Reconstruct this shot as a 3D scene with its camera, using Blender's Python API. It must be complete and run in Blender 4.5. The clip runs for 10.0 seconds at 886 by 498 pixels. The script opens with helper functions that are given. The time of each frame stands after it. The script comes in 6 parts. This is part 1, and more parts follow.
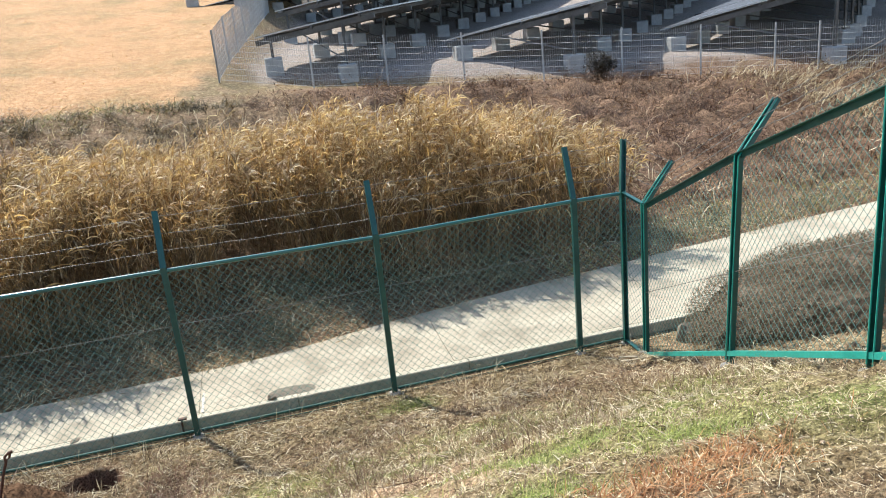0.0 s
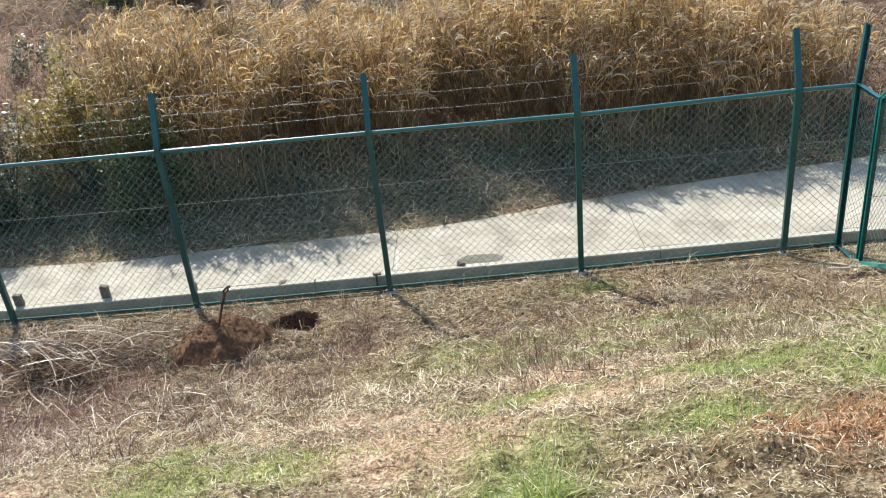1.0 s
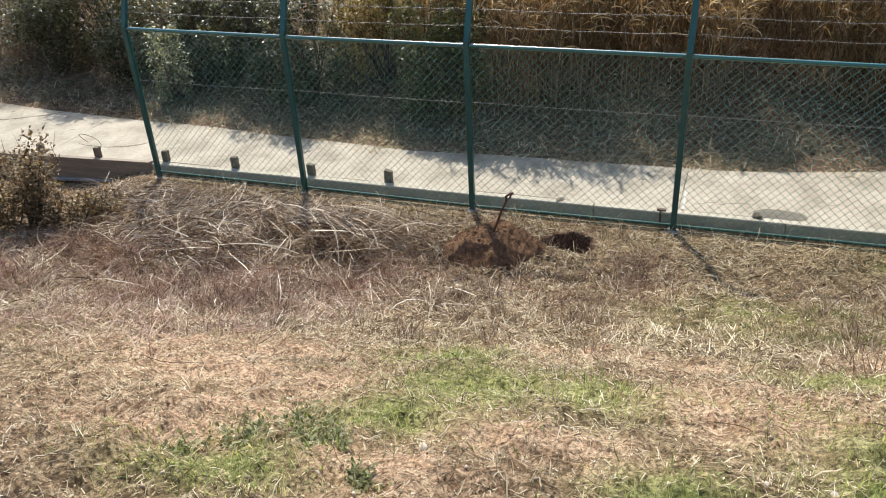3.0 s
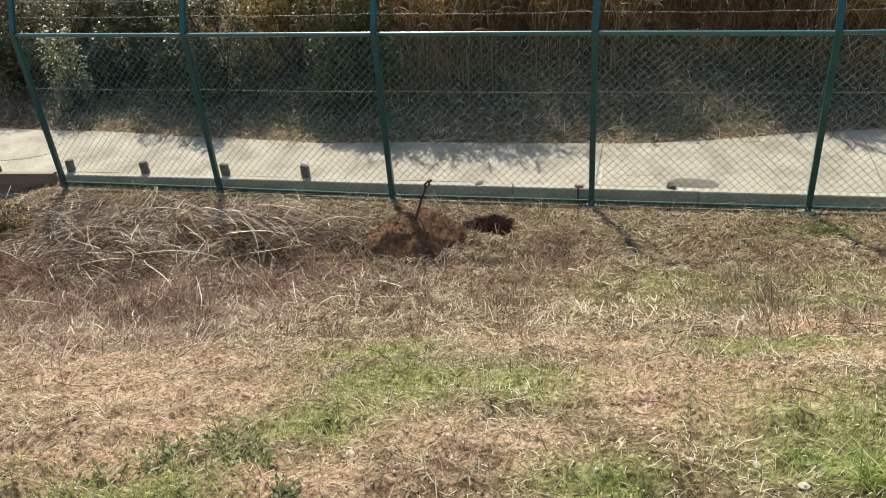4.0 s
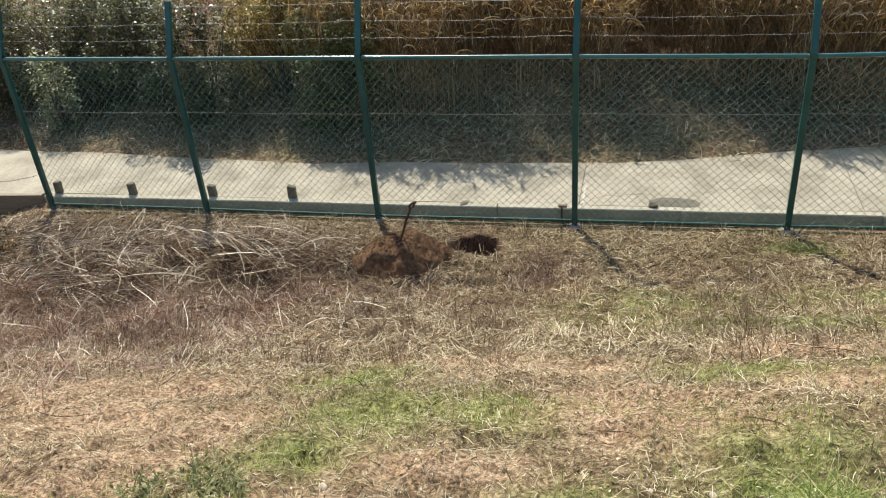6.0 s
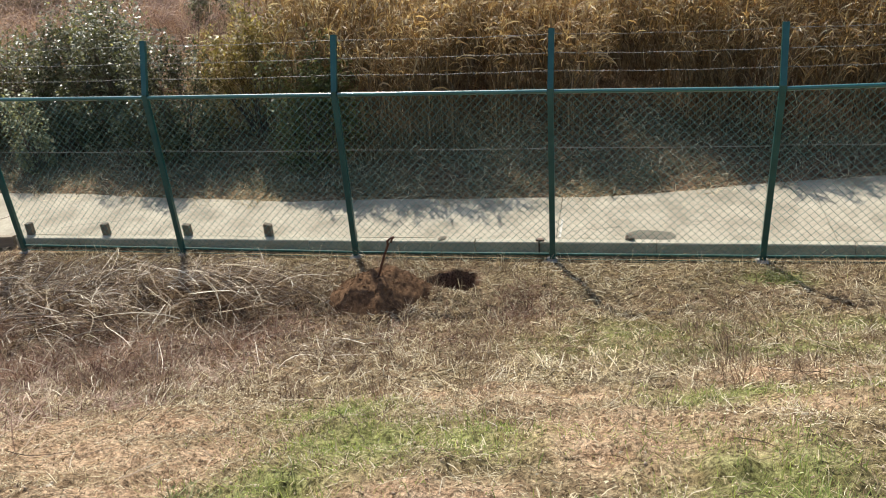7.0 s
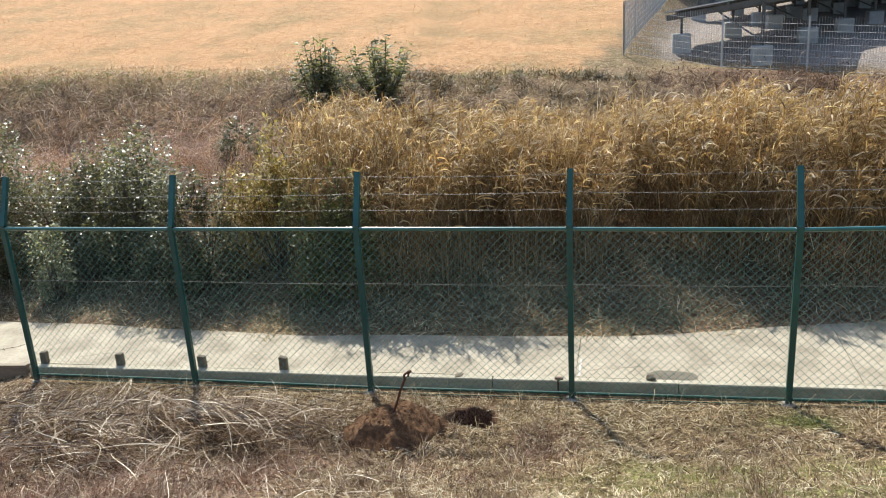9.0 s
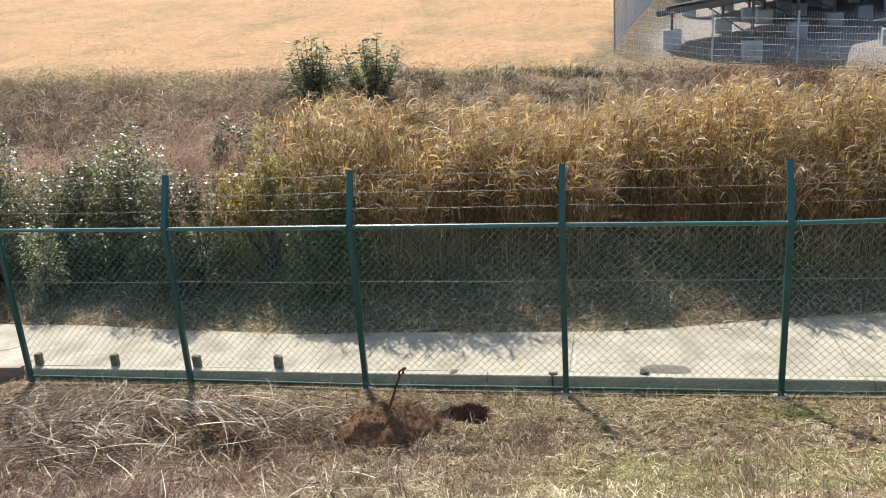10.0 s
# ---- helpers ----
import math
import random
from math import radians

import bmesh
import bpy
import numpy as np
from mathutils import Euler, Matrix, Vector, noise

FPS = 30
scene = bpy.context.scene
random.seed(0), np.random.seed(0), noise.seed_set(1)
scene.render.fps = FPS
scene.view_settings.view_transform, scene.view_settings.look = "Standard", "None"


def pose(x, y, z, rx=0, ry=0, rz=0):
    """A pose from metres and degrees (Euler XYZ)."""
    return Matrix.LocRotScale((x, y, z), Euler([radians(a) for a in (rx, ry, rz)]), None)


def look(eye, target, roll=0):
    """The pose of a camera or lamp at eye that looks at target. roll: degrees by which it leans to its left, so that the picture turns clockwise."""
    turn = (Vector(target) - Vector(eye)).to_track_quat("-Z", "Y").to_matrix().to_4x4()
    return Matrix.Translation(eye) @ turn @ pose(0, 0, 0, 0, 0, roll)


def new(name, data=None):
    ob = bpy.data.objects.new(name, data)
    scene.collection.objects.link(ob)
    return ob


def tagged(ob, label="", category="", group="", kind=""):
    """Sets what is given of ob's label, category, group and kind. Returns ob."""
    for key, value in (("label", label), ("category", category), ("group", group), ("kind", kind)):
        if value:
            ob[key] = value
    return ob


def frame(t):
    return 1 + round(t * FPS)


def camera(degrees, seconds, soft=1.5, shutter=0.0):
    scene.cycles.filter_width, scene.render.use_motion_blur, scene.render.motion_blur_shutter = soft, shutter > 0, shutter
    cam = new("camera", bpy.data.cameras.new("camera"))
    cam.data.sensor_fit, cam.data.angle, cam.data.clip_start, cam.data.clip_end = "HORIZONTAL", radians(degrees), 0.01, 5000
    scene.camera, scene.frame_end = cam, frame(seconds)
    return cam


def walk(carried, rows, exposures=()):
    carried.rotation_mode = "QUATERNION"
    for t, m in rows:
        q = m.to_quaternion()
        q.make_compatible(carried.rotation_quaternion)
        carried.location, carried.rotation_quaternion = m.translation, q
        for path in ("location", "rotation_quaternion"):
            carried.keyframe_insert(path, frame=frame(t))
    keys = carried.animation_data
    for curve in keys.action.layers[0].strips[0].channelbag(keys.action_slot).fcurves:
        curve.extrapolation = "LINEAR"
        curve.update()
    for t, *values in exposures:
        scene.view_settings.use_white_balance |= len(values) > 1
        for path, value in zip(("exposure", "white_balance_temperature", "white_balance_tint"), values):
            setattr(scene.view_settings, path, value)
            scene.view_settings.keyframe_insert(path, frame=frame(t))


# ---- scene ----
cam = camera(56.2, 10.0, soft=1.0)
PATH = [
    (0, (1.018, -7.592, 3.999), (1.409, -5.734, 3.376), -5.6),
    (0.5, (1.032, -7.465, 4.127), (1.129, -5.643, 3.309), -6.1),
    (1, (1.015, -7.525, 4.082), (0.913, -5.731, 3.204), -6.0),
    (1.5, (0.921, -7.523, 4.053), (0.422, -5.831, 3.111), -5.5),
    (2, (0.77, -7.521, 4.035), (0.006, -5.946, 3.067), -4.6),
    (2.5, (0.608, -7.469, 3.977), (-0.135, -5.881, 3.015), -3.5),
    (3, (0.516, -7.343, 3.902), (-0.126, -5.729, 2.913), -3.4),
    (3.2, (0.516, -7.351, 3.89), (-0.052, -5.714, 2.892), -3.2),
    (4.3, (0.55, -7.254, 3.919), (0.088, -5.61, 2.878), -5.0),
    (4.5, (0.552, -7.256, 3.921), (0.099, -5.612, 2.877), -4.9),
    (5, (0.551, -7.259, 3.92), (0.112, -5.613, 2.873), -4.9),
    (5.5, (0.558, -7.262, 3.933), (0.109, -5.603, 2.91), -4.8),
    (5.7, (0.63, -7.27, 4.023), (0.164, -5.609, 3.01), -5.0),
    (6.8, (0.607, -7.299, 3.957), (0.198, -5.601, 2.982), -4.8),
    (7, (0.606, -7.293, 3.949), (0.2, -5.567, 3.025), -4.7),
    (7.5, (0.584, -7.274, 3.936), (0.166, -5.488, 3.139), -3.6),
    (8, (0.535, -7.346, 3.862), (0.096, -5.513, 3.192), -2.9),
    (8.5, (0.543, -7.332, 3.854), (0.074, -5.484, 3.25), -3.3),
    (9, (0.545, -7.322, 3.847), (0.104, -5.466, 3.247), -3.6),
    (9.5, (0.551, -7.375, 3.853), (0.128, -5.515, 3.251), -3.7),
    (10, (0.554, -7.352, 3.845), (0.128, -5.494, 3.24), -4.1),
]
walk(cam, [(t, look(eye, target, roll)) for t, eye, target, roll in PATH],
     exposures=[(0.0, 0.84, 6200, 6), (0.5, 0.8, 5900, 7), (1.0, 0.78, 5900, 7), (1.5, 0.7, 5950, 9), (2.2, 0.66, 6050, 9), (2.5, 0.62, 6050, 8), (3.0, 0.6, 6250, 9), (4.3, 0.41, 6450, 5), (7.5, 0.45, 6500, 7), (8.0, 0.68, 6300, 9), (8.5, 0.77, 6050, 5), (9.0, 0.62, 6350, 6), (9.5, 0.62, 6500, 7), (10.0, 0.73, 6300, 7)])

# ---- light ----
SUN_AZ = math.atan2(-0.48, 0.88)          # the sun stands beyond the fence, to the left
SUN_EL = radians(51)
world = bpy.data.worlds.new("sky_world")
world.use_nodes = True
scene.world = world
wn = world.node_tree
sky = wn.nodes.new("ShaderNodeTexSky")
sky.sky_type = "NISHITA"
sky.sun_disc = False
sky.sun_elevation = SUN_EL
sky.sun_rotation = SUN_AZ
sky.air_density, sky.dust_density, sky.ozone_density = 1.0, 1.5, 1.0
wn.links.new(sky.outputs[0], wn.nodes["Background"].inputs[0])
wn.nodes["Background"].inputs[1].default_value = 0.145
sun_data = bpy.data.lights.new("sun", "SUN")
sun_data.energy, sun_data.angle, sun_data.color = 4.5, radians(0.55), (1.0, 0.95, 0.87)
sun = new("sun", sun_data)
to_sun = Vector((math.sin(SUN_AZ) * math.cos(SUN_EL), math.cos(SUN_AZ) * math.cos(SUN_EL), math.sin(SUN_EL)))
sun.rotation_euler = to_sun.to_track_quat("Z", "Y").to_euler()
sun.location = to_sun * 60

rng = np.random.default_rng(7)


# ---- materials ----
def ramp_node(nt, stops):
    r = nt.nodes.new("ShaderNodeValToRGB")
    el = r.color_ramp.elements
    while len(el) < len(stops):
        el.new(0.5)
    for e, (p, c) in zip(el, stops):
        e.position, e.color = p, (*c, 1)
    return r


def noise_node(nt, scale, detail=5, rough=0.6, coord=None, stretch=None):
    n = nt.nodes.new("ShaderNodeTexNoise")
    n.inputs["Scale"].default_value, n.inputs["Detail"].default_value, n.inputs["Roughness"].default_value = scale, detail, rough
    tc = nt.nodes.new("ShaderNodeTexCoord")
    src = tc.outputs["Object"]
    if stretch:
        mp = nt.nodes.new("ShaderNodeMapping")
        mp.inputs["Scale"].default_value = stretch
        nt.links.new(src, mp.inputs[0])
        src = mp.outputs[0]
    nt.links.new(src, n.inputs["Vector"])
    return n


def mix_rgb(nt, fac, a, b, mode="MIX"):
    m = nt.nodes.new("ShaderNodeMix")
    m.data_type, m.blend_type = "RGBA", mode
    for sock, val in ((m.inputs[0], fac), (m.inputs[6], a), (m.inputs[7], b)):
        if isinstance(val, (int, float)):
            sock.default_value = val
        elif isinstance(val, tuple):
            sock.default_value = (*val, 1)
        else:
            nt.links.new(val, sock)
    return m.outputs[2]


def surface(name, stops, scale=6.0, detail=6, rough=0.85, bump=0.3, bump_scale=None, metallic=0.0, grain=0.25, stretch=None, spec=0.4, dist=0.02):
    """A hard surface: two scales of noise through a ramp, fine grain and relief."""
    m = bpy.data.materials.new(name)
    m.use_nodes = True
    nt = m.node_tree
    b = nt.nodes["Principled BSDF"]
    n = noise_node(nt, scale, detail, 0.62, stretch=stretch)
    r = ramp_node(nt, stops)
    nt.links.new(n.outputs[0], r.inputs[0])
    fine = noise_node(nt, scale * 11, 3, 0.7, stretch=stretch)
    g = ramp_node(nt, [(0.3, (1 - grain,) * 3), (0.7, (1 + grain * 0.3,) * 3)])
    nt.links.new(fine.outputs[0], g.inputs[0])
    col = mix_rgb(nt, 1.0, r.outputs[0], g.outputs[0], "MULTIPLY")
    nt.links.new(col, b.inputs["Base Color"])
    b.inputs["Roughness"].default_value, b.inputs["Metallic"].default_value = rough, metallic
    b.inputs["Specular IOR Level"].default_value = spec
    bn = noise_node(nt, bump_scale or scale * 5, 5, 0.65, stretch=stretch)
    bp = nt.nodes.new("ShaderNodeBump")
    bp.inputs["Strength"].default_value, bp.inputs["Distance"].default_value = bump, dist
    nt.links.new(bn.outputs[0], bp.inputs["Height"])
    nt.links.new(bp.outputs[0], b.inputs["Normal"])
    return m


def plant(name, stops, rough=0.6, through_light=0.35, tint=(1.0, 0.85, 0.5), patch=0.8, patch_scale=1.2, spec=0.3):
    """Blades and leaves: each its own colour, larger drifts of tone, and light that comes through them."""
    m = bpy.data.materials.new(name)
    m.use_nodes = True
    nt = m.node_tree
    b = nt.nodes["Principled BSDF"]
    geo = nt.nodes.new("ShaderNodeNewGeometry")
    r = ramp_node(nt, stops)
    nt.links.new(geo.outputs["Random Per Island"], r.inputs[0])
    n = noise_node(nt, patch_scale, 4, 0.6)
    g = ramp_node(nt, [(0.32, (1 - patch * 0.5,) * 3), (0.68, (1.12,) * 3)])
    nt.links.new(n.outputs[0], g.inputs[0])
    col = mix_rgb(nt, 1.0, r.outputs[0], g.outputs[0], "MULTIPLY")
    nt.links.new(col, b.inputs["Base Color"])
    b.inputs["Roughness"].default_value = rough
    b.inputs["Specular IOR Level"].default_value = spec
    if through_light:
        tr = nt.nodes.new("ShaderNodeBsdfTranslucent")
        warm = mix_rgb(nt, 1.0, col, tint, "MULTIPLY")
        nt.links.new(warm, tr.inputs[0])
        mx = nt.nodes.new("ShaderNodeMixShader")
        mx.inputs[0].default_value = through_light
        nt.links.new(b.outputs[0], mx.inputs[1])
        nt.links.new(tr.outputs[0], mx.inputs[2])
        nt.links.new(mx.outputs[0], nt.nodes["Material Output"].inputs[0])
    return m


def ground_material():
    m = bpy.data.materials.new("ground_soil_and_straw")
    m.use_nodes = True
    nt = m.node_tree
    b = nt.nodes["Principled BSDF"]

    def attr(name):
        a = nt.nodes.new("ShaderNodeAttribute")
        a.attribute_name = name
        return a.outputs["Fac"]
    big = noise_node(nt, 0.9, 6, 0.65)
    mid = noise_node(nt, 13.0, 10, 0.78)
    fine = noise_node(nt, 55.0, 5, 0.7)
    grit = noise_node(nt, 210.0, 4, 0.75)
    soil = ramp_node(nt, [(0.32, (0.07, 0.04, 0.023)), (0.46, (0.175, 0.112, 0.063)), (0.59, (0.38, 0.272, 0.168))])
    straw = ramp_node(nt, [(0.33, (0.055, 0.037, 0.019)), (0.47, (0.165, 0.12, 0.062)), (0.59, (0.38, 0.3, 0.168))])
    nt.links.new(mid.outputs[0], soil.inputs[0])
    nt.links.new(mid.outputs[0], straw.inputs[0])
    sel = ramp_node(nt, [(0.42, (0, 0, 0)), (0.58, (1, 1, 1))])
    nt.links.new(big.outputs[0], sel.inputs[0])
    col = mix_rgb(nt, sel.outputs[0], soil.outputs[0], straw.outputs[0])
    green = ramp_node(nt, [(0.33, (0.075, 0.1, 0.022)), (0.6, (0.25, 0.32, 0.08))])
    nt.links.new(mid.outputs[0], green.inputs[0])
    col = mix_rgb(nt, attr("green"), col, green.outputs[0])
    bare = ramp_node(nt, [(0.3, (0.19, 0.108, 0.062)), (0.44, (0.4, 0.258, 0.155)), (0.6, (0.58, 0.415, 0.27))])
    nt.links.new(mid.outputs[0], bare.inputs[0])
    col = mix_rgb(nt, attr("bare"), col, bare.outputs[0])
    red = ramp_node(nt, [(0.35, (0.24, 0.11, 0.05)), (0.65, (0.48, 0.26, 0.13))])
    nt.links.new(mid.outputs[0], red.inputs[0])
    col = mix_rgb(nt, attr("red"), col, red.outputs[0])
    lawn_n = noise_node(nt, 5.5, 10, 0.85)
    lawn = ramp_node(nt, [(0.32, (0.29, 0.165, 0.076)), (0.5, (0.46, 0.28, 0.14)), (0.68, (0.61, 0.41, 0.235))])
    nt.links.new(lawn_n.outputs[0], lawn.inputs[0])
    drift_n = noise_node(nt, 0.45, 8, 0.75)
    drift = ramp_node(nt, [(0.34, (0.66, 0.76, 0.74)), (0.55, (1.05, 1.0, 1.0))])
    nt.links.new(drift_n.outputs[0], drift.inputs[0])
    lawn_c = mix_rgb(nt, 1.0, lawn.outputs[0], drift.outputs[0], "MULTIPLY")
    col = mix_rgb(nt, attr("lawn"), col, lawn_c)
    grav = ramp_node(nt, [(0.3, (0.22, 0.182, 0.157)), (0.7, (0.38, 0.325, 0.285))])
    nt.links.new(mid.outputs[0], grav.inputs[0])
    col = mix_rgb(nt, attr("gravel"), col, grav.outputs[0])
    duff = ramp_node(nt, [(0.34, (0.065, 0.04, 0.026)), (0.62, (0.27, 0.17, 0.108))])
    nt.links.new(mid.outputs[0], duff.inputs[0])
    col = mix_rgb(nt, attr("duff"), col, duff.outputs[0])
    hole = mix_rgb(nt, attr("dug"), col, (0.15, 0.085, 0.052))
    g = ramp_node(nt, [(0.38, (0.34, 0.32, 0.3)), (0.5, (0.95,) * 3), (0.63, (1.55,) * 3)])
    nt.links.new(fine.outputs[0], g.inputs[0])
    col = mix_rgb(nt, 1.0, hole, g.outputs[0], "MULTIPLY")
    g2 = ramp_node(nt, [(0.36, (0.62, 0.6, 0.57)), (0.62, (1.3, 1.3, 1.3))])
    nt.links.new(grit.outputs[0], g2.inputs[0])
    col = mix_rgb(nt, 1.0, col, g2.outputs[0], "MULTIPLY")
    nt.links.new(col, b.inputs["Base Color"])
    b.inputs["Roughness"].default_value = 0.95
    b.inputs["Specular IOR Level"].default_value = 0.15
    bn = noise_node(nt, 38.0, 9, 0.8)
    bp = nt.nodes.new("ShaderNodeBump")
    bp.inputs["Strength"].default_value, bp.inputs["Distance"].default_value = 0.9, 0.024
    nt.links.new(bn.outputs[0], bp.inputs["Height"])
    nt.links.new(bp.outputs[0], b.inputs["Normal"])
    return m


M_GROUND = ground_material()
M_PATH = surface("weathered_concrete_path", [(0.32, (0.272, 0.234, 0.17)), (0.5, (0.4, 0.348, 0.26)), (0.7, (0.487, 0.427, 0.325))], 2.2, 9, 0.9, 0.35, 70, grain=0.2, dist=0.006)
M_KERB = surface("grey_concrete_kerb", [(0.3, (0.37, 0.33, 0.25)), (0.7, (0.53, 0.475, 0.365))], 3.5, 8, 0.9, 0.4, 60, grain=0.25, dist=0.006)
M_BOARD = surface("brown_timber_board", [(0.3, (0.19, 0.148, 0.108)), (0.7, (0.35, 0.285, 0.208))], 2.0, 7, 0.85, 0.4, 30, stretch=(0.4, 5, 5), dist=0.006)
M_STAKE = surface("grey_brown_timber_stake", [(0.3, (0.11, 0.085, 0.06)), (0.7, (0.23, 0.185, 0.135))], 6, 7, 0.88, 0.5, 40, stretch=(4, 4, 0.6), dist=0.005)
M_GREEN = surface("green_powder_coated_steel", [(0.3, (0.013, 0.068, 0.058)), (0.7, (0.022, 0.102, 0.086))], 5, 5, 0.36, 0.08, 120, grain=0.15, spec=0.5, dist=0.002)
M_RAIL = surface("green_gloss_rail", [(0.3, (0.006, 0.085, 0.07)), (0.7, (0.011, 0.12, 0.096))], 5, 5, 0.3, 0.04, 120, grain=0.15, spec=0.5, dist=0.002)
M_RAIL.node_tree.nodes["Principled BSDF"].inputs["Coat Weight"].default_value = 1.0
M_RAIL.node_tree.nodes["Principled BSDF"].inputs["Coat Roughness"].default_value = 0.2
M_RAIL.node_tree.nodes["Principled BSDF"].inputs["Coat IOR"].default_value = 1.55
# the fence green made brighter: sunlight painted on edges and the side rail
M_SUNLIT = surface("sunlit_green_paint", [(0.3, (0.02, 0.27, 0.21)), (0.7, (0.035, 0.37, 0.29))], 7, 5, 0.3, 0.05, 90, grain=0.2, spec=0.5, dist=0.002)
M_LOWRAIL = surface("dusty_green_lower_rail", [(0.3, (0.02, 0.08, 0.06)), (0.7, (0.04, 0.12, 0.092))], 7, 5, 0.62, 0.1, 90, grain=0.3, spec=0.35, dist=0.002)
M_MESH = surface("green_vinyl_wire", [(0.3, (0.07, 0.18, 0.145)), (0.7, (0.11, 0.24, 0.195))], 8, 3, 0.45, 0.0, 50, grain=0.1, spec=0.5)
M_WIRE = surface("galvanised_wire", [(0.3, (0.16, 0.15, 0.13)), (0.7, (0.27, 0.25, 0.22))], 30, 4, 0.55, 0.1, 200, metallic=0.3, dist=0.001)
M_GALV = surface("white_galvanised_steel", [(0.3, (0.42, 0.41, 0.39)), (0.7, (0.56, 0.55, 0.53))], 4, 4, 0.5, 0.05, 60, dist=0.002)
M_FOOT = surface("pale_concrete_footing", [(0.3, (0.24, 0.225, 0.2)), (0.7, (0.42, 0.4, 0.36))], 9, 6, 0.9, 0.5, 60, dist=0.006)
M_EARTH = surface("fresh_red_brown_earth", [(0.3, (0.105, 0.058, 0.031)), (0.5, (0.178, 0.1, 0.054)), (0.7, (0.26, 0.152, 0.084))], 24, 9, 0.95, 0.8, 110, spec=0.12, dist=0.01, grain=0.4)
M_RUST = surface("rusty_brown_wood_handle", [(0.3, (0.07, 0.032, 0.02)), (0.7, (0.16, 0.075, 0.045))], 20, 5, 0.7, 0.3, 90, dist=0.003)
M_CRACK = surface("crack_dirt", [(0.3, (0.09, 0.075, 0.055)), (0.7, (0.15, 0.125, 0.095))], 20, 4, 0.95, 0.2, 90)
M_JOINT = surface("pale_joint", [(0.3, (0.5, 0.47, 0.41)), (0.7, (0.66, 0.63, 0.56))], 12, 5, 0.9, 0.3, 90, dist=0.003)
M_STONE = surface("pale_field_stone", [(0.3, (0.42, 0.345, 0.255)), (0.7, (0.62, 0.53, 0.41))], 14, 6, 0.9, 0.5, 60, spec=0.2, dist=0.005)
M_TWIGMASS = surface("brown_olive_twig_mass", [(0.34, (0.09, 0.066, 0.045)), (0.5, (0.16, 0.12, 0.083)), (0.66, (0.24, 0.185, 0.13))], 22, 8, 0.95, 0.8, 60, spec=0.1, dist=0.05)
M_MUD = surface("dried_brown_mud", [(0.3, (0.125, 0.108, 0.08)), (0.7, (0.195, 0.17, 0.128))], 9, 6, 0.95, 0.4, 60, dist=0.005)
M_BARK = surface("grey_brown_bark", [(0.3, (0.07, 0.05, 0.035)), (0.7, (0.16, 0.12, 0.085))], 14, 6, 0.9, 0.6, 60, dist=0.006)
M_PANEL = surface("solar_glass_dark", [(0.3, (0.035, 0.032, 0.035)), (0.7, (0.055, 0.05, 0.052))], 3, 3, 0.5, 0.0, 20, grain=0.1, spec=0.35)
M_ALU = surface("aluminium_frame", [(0.3, (0.5, 0.5, 0.5)), (0.7, (0.62, 0.62, 0.62))], 6, 3, 0.4, 0.0, 20, metallic=0.6)
M_BACK = surface("panel_underside", [(0.3, (0.035, 0.035, 0.04)), (0.7, (0.055, 0.055, 0.06))], 3, 3, 0.6, 0.0, 20)
M_STEEL = surface("dull_support_steel", [(0.3, (0.09, 0.085, 0.08)), (0.7, (0.16, 0.15, 0.14))], 5, 4, 0.55, 0.1, 40, metallic=0.4, dist=0.003)
M_BLOCK = surface("grey_concrete_block", [(0.3, (0.34, 0.335, 0.32)), (0.7, (0.5, 0.49, 0.47))], 5, 6, 0.9, 0.3, 50, dist=0.006)

M_STRAW = plant("dry_straw", [(0.0, (0.09, 0.055, 0.028)), (0.3, (0.23, 0.165, 0.088)), (0.64, (0.58, 0.455, 0.26)), (1.0, (0.95, 0.85, 0.6))], 0.55, 0.27, (1.0, 0.9, 0.65), patch=0.7)
M_BLEACHED = plant("bleached_straw", [(0.0, (0.42, 0.32, 0.19)), (0.5, (0.68, 0.57, 0.39)), (1.0, (0.9, 0.82, 0.64))], 0.5, 0.25, (1.0, 0.92, 0.7), patch=0.4)
M_STALK = bpy.data.materials.new("bleached_stalk")
M_STALK.use_nodes = True
nt = M_STALK.node_tree
tone = ramp_node(nt, [(0.0, (0.3, 0.215, 0.125)), (0.5, (0.58, 0.46, 0.3)), (1.0, (0.88, 0.79, 0.6))])
nt.links.new(nt.nodes.new("ShaderNodeObjectInfo").outputs["Random"], tone.inputs[0])
spots = ramp_node(nt, [(0.35, (0.55, 0.5, 0.45)), (0.6, (1.05, 1.05, 1.05))])
nt.links.new(noise_node(nt, 18.0, 5, 0.7).outputs[0], spots.inputs[0])
nt.links.new(mix_rgb(nt, 1.0, tone.outputs[0], spots.outputs[0], "MULTIPLY"), nt.nodes["Principled BSDF"].inputs["Base Color"])
nt.nodes["Principled BSDF"].inputs["Roughness"].default_value = 0.6
M_LITTER = plant("dark_leaf_litter", [(0.0, (0.07, 0.04, 0.024)), (0.5, (0.23, 0.145, 0.08)), (1.0, (0.42, 0.29, 0.165))], 0.75, 0.15, patch=0.6)
M_CRUMB = plant("dry_earth_crumb", [(0.0, (0.3, 0.2, 0.13)), (0.6, (0.46, 0.34, 0.23)), (1.0, (0.64, 0.52, 0.39))], 0.9, 0.0, patch=0.4)
M_TWIG = plant("bleached_dead_stalk", [(0.0, (0.08, 0.047, 0.03)), (0.45, (0.19, 0.125, 0.078)), (0.75, (0.48, 0.37, 0.25)), (1.0, (0.9, 0.79, 0.62))], 0.65, 0.0, patch=0.4)
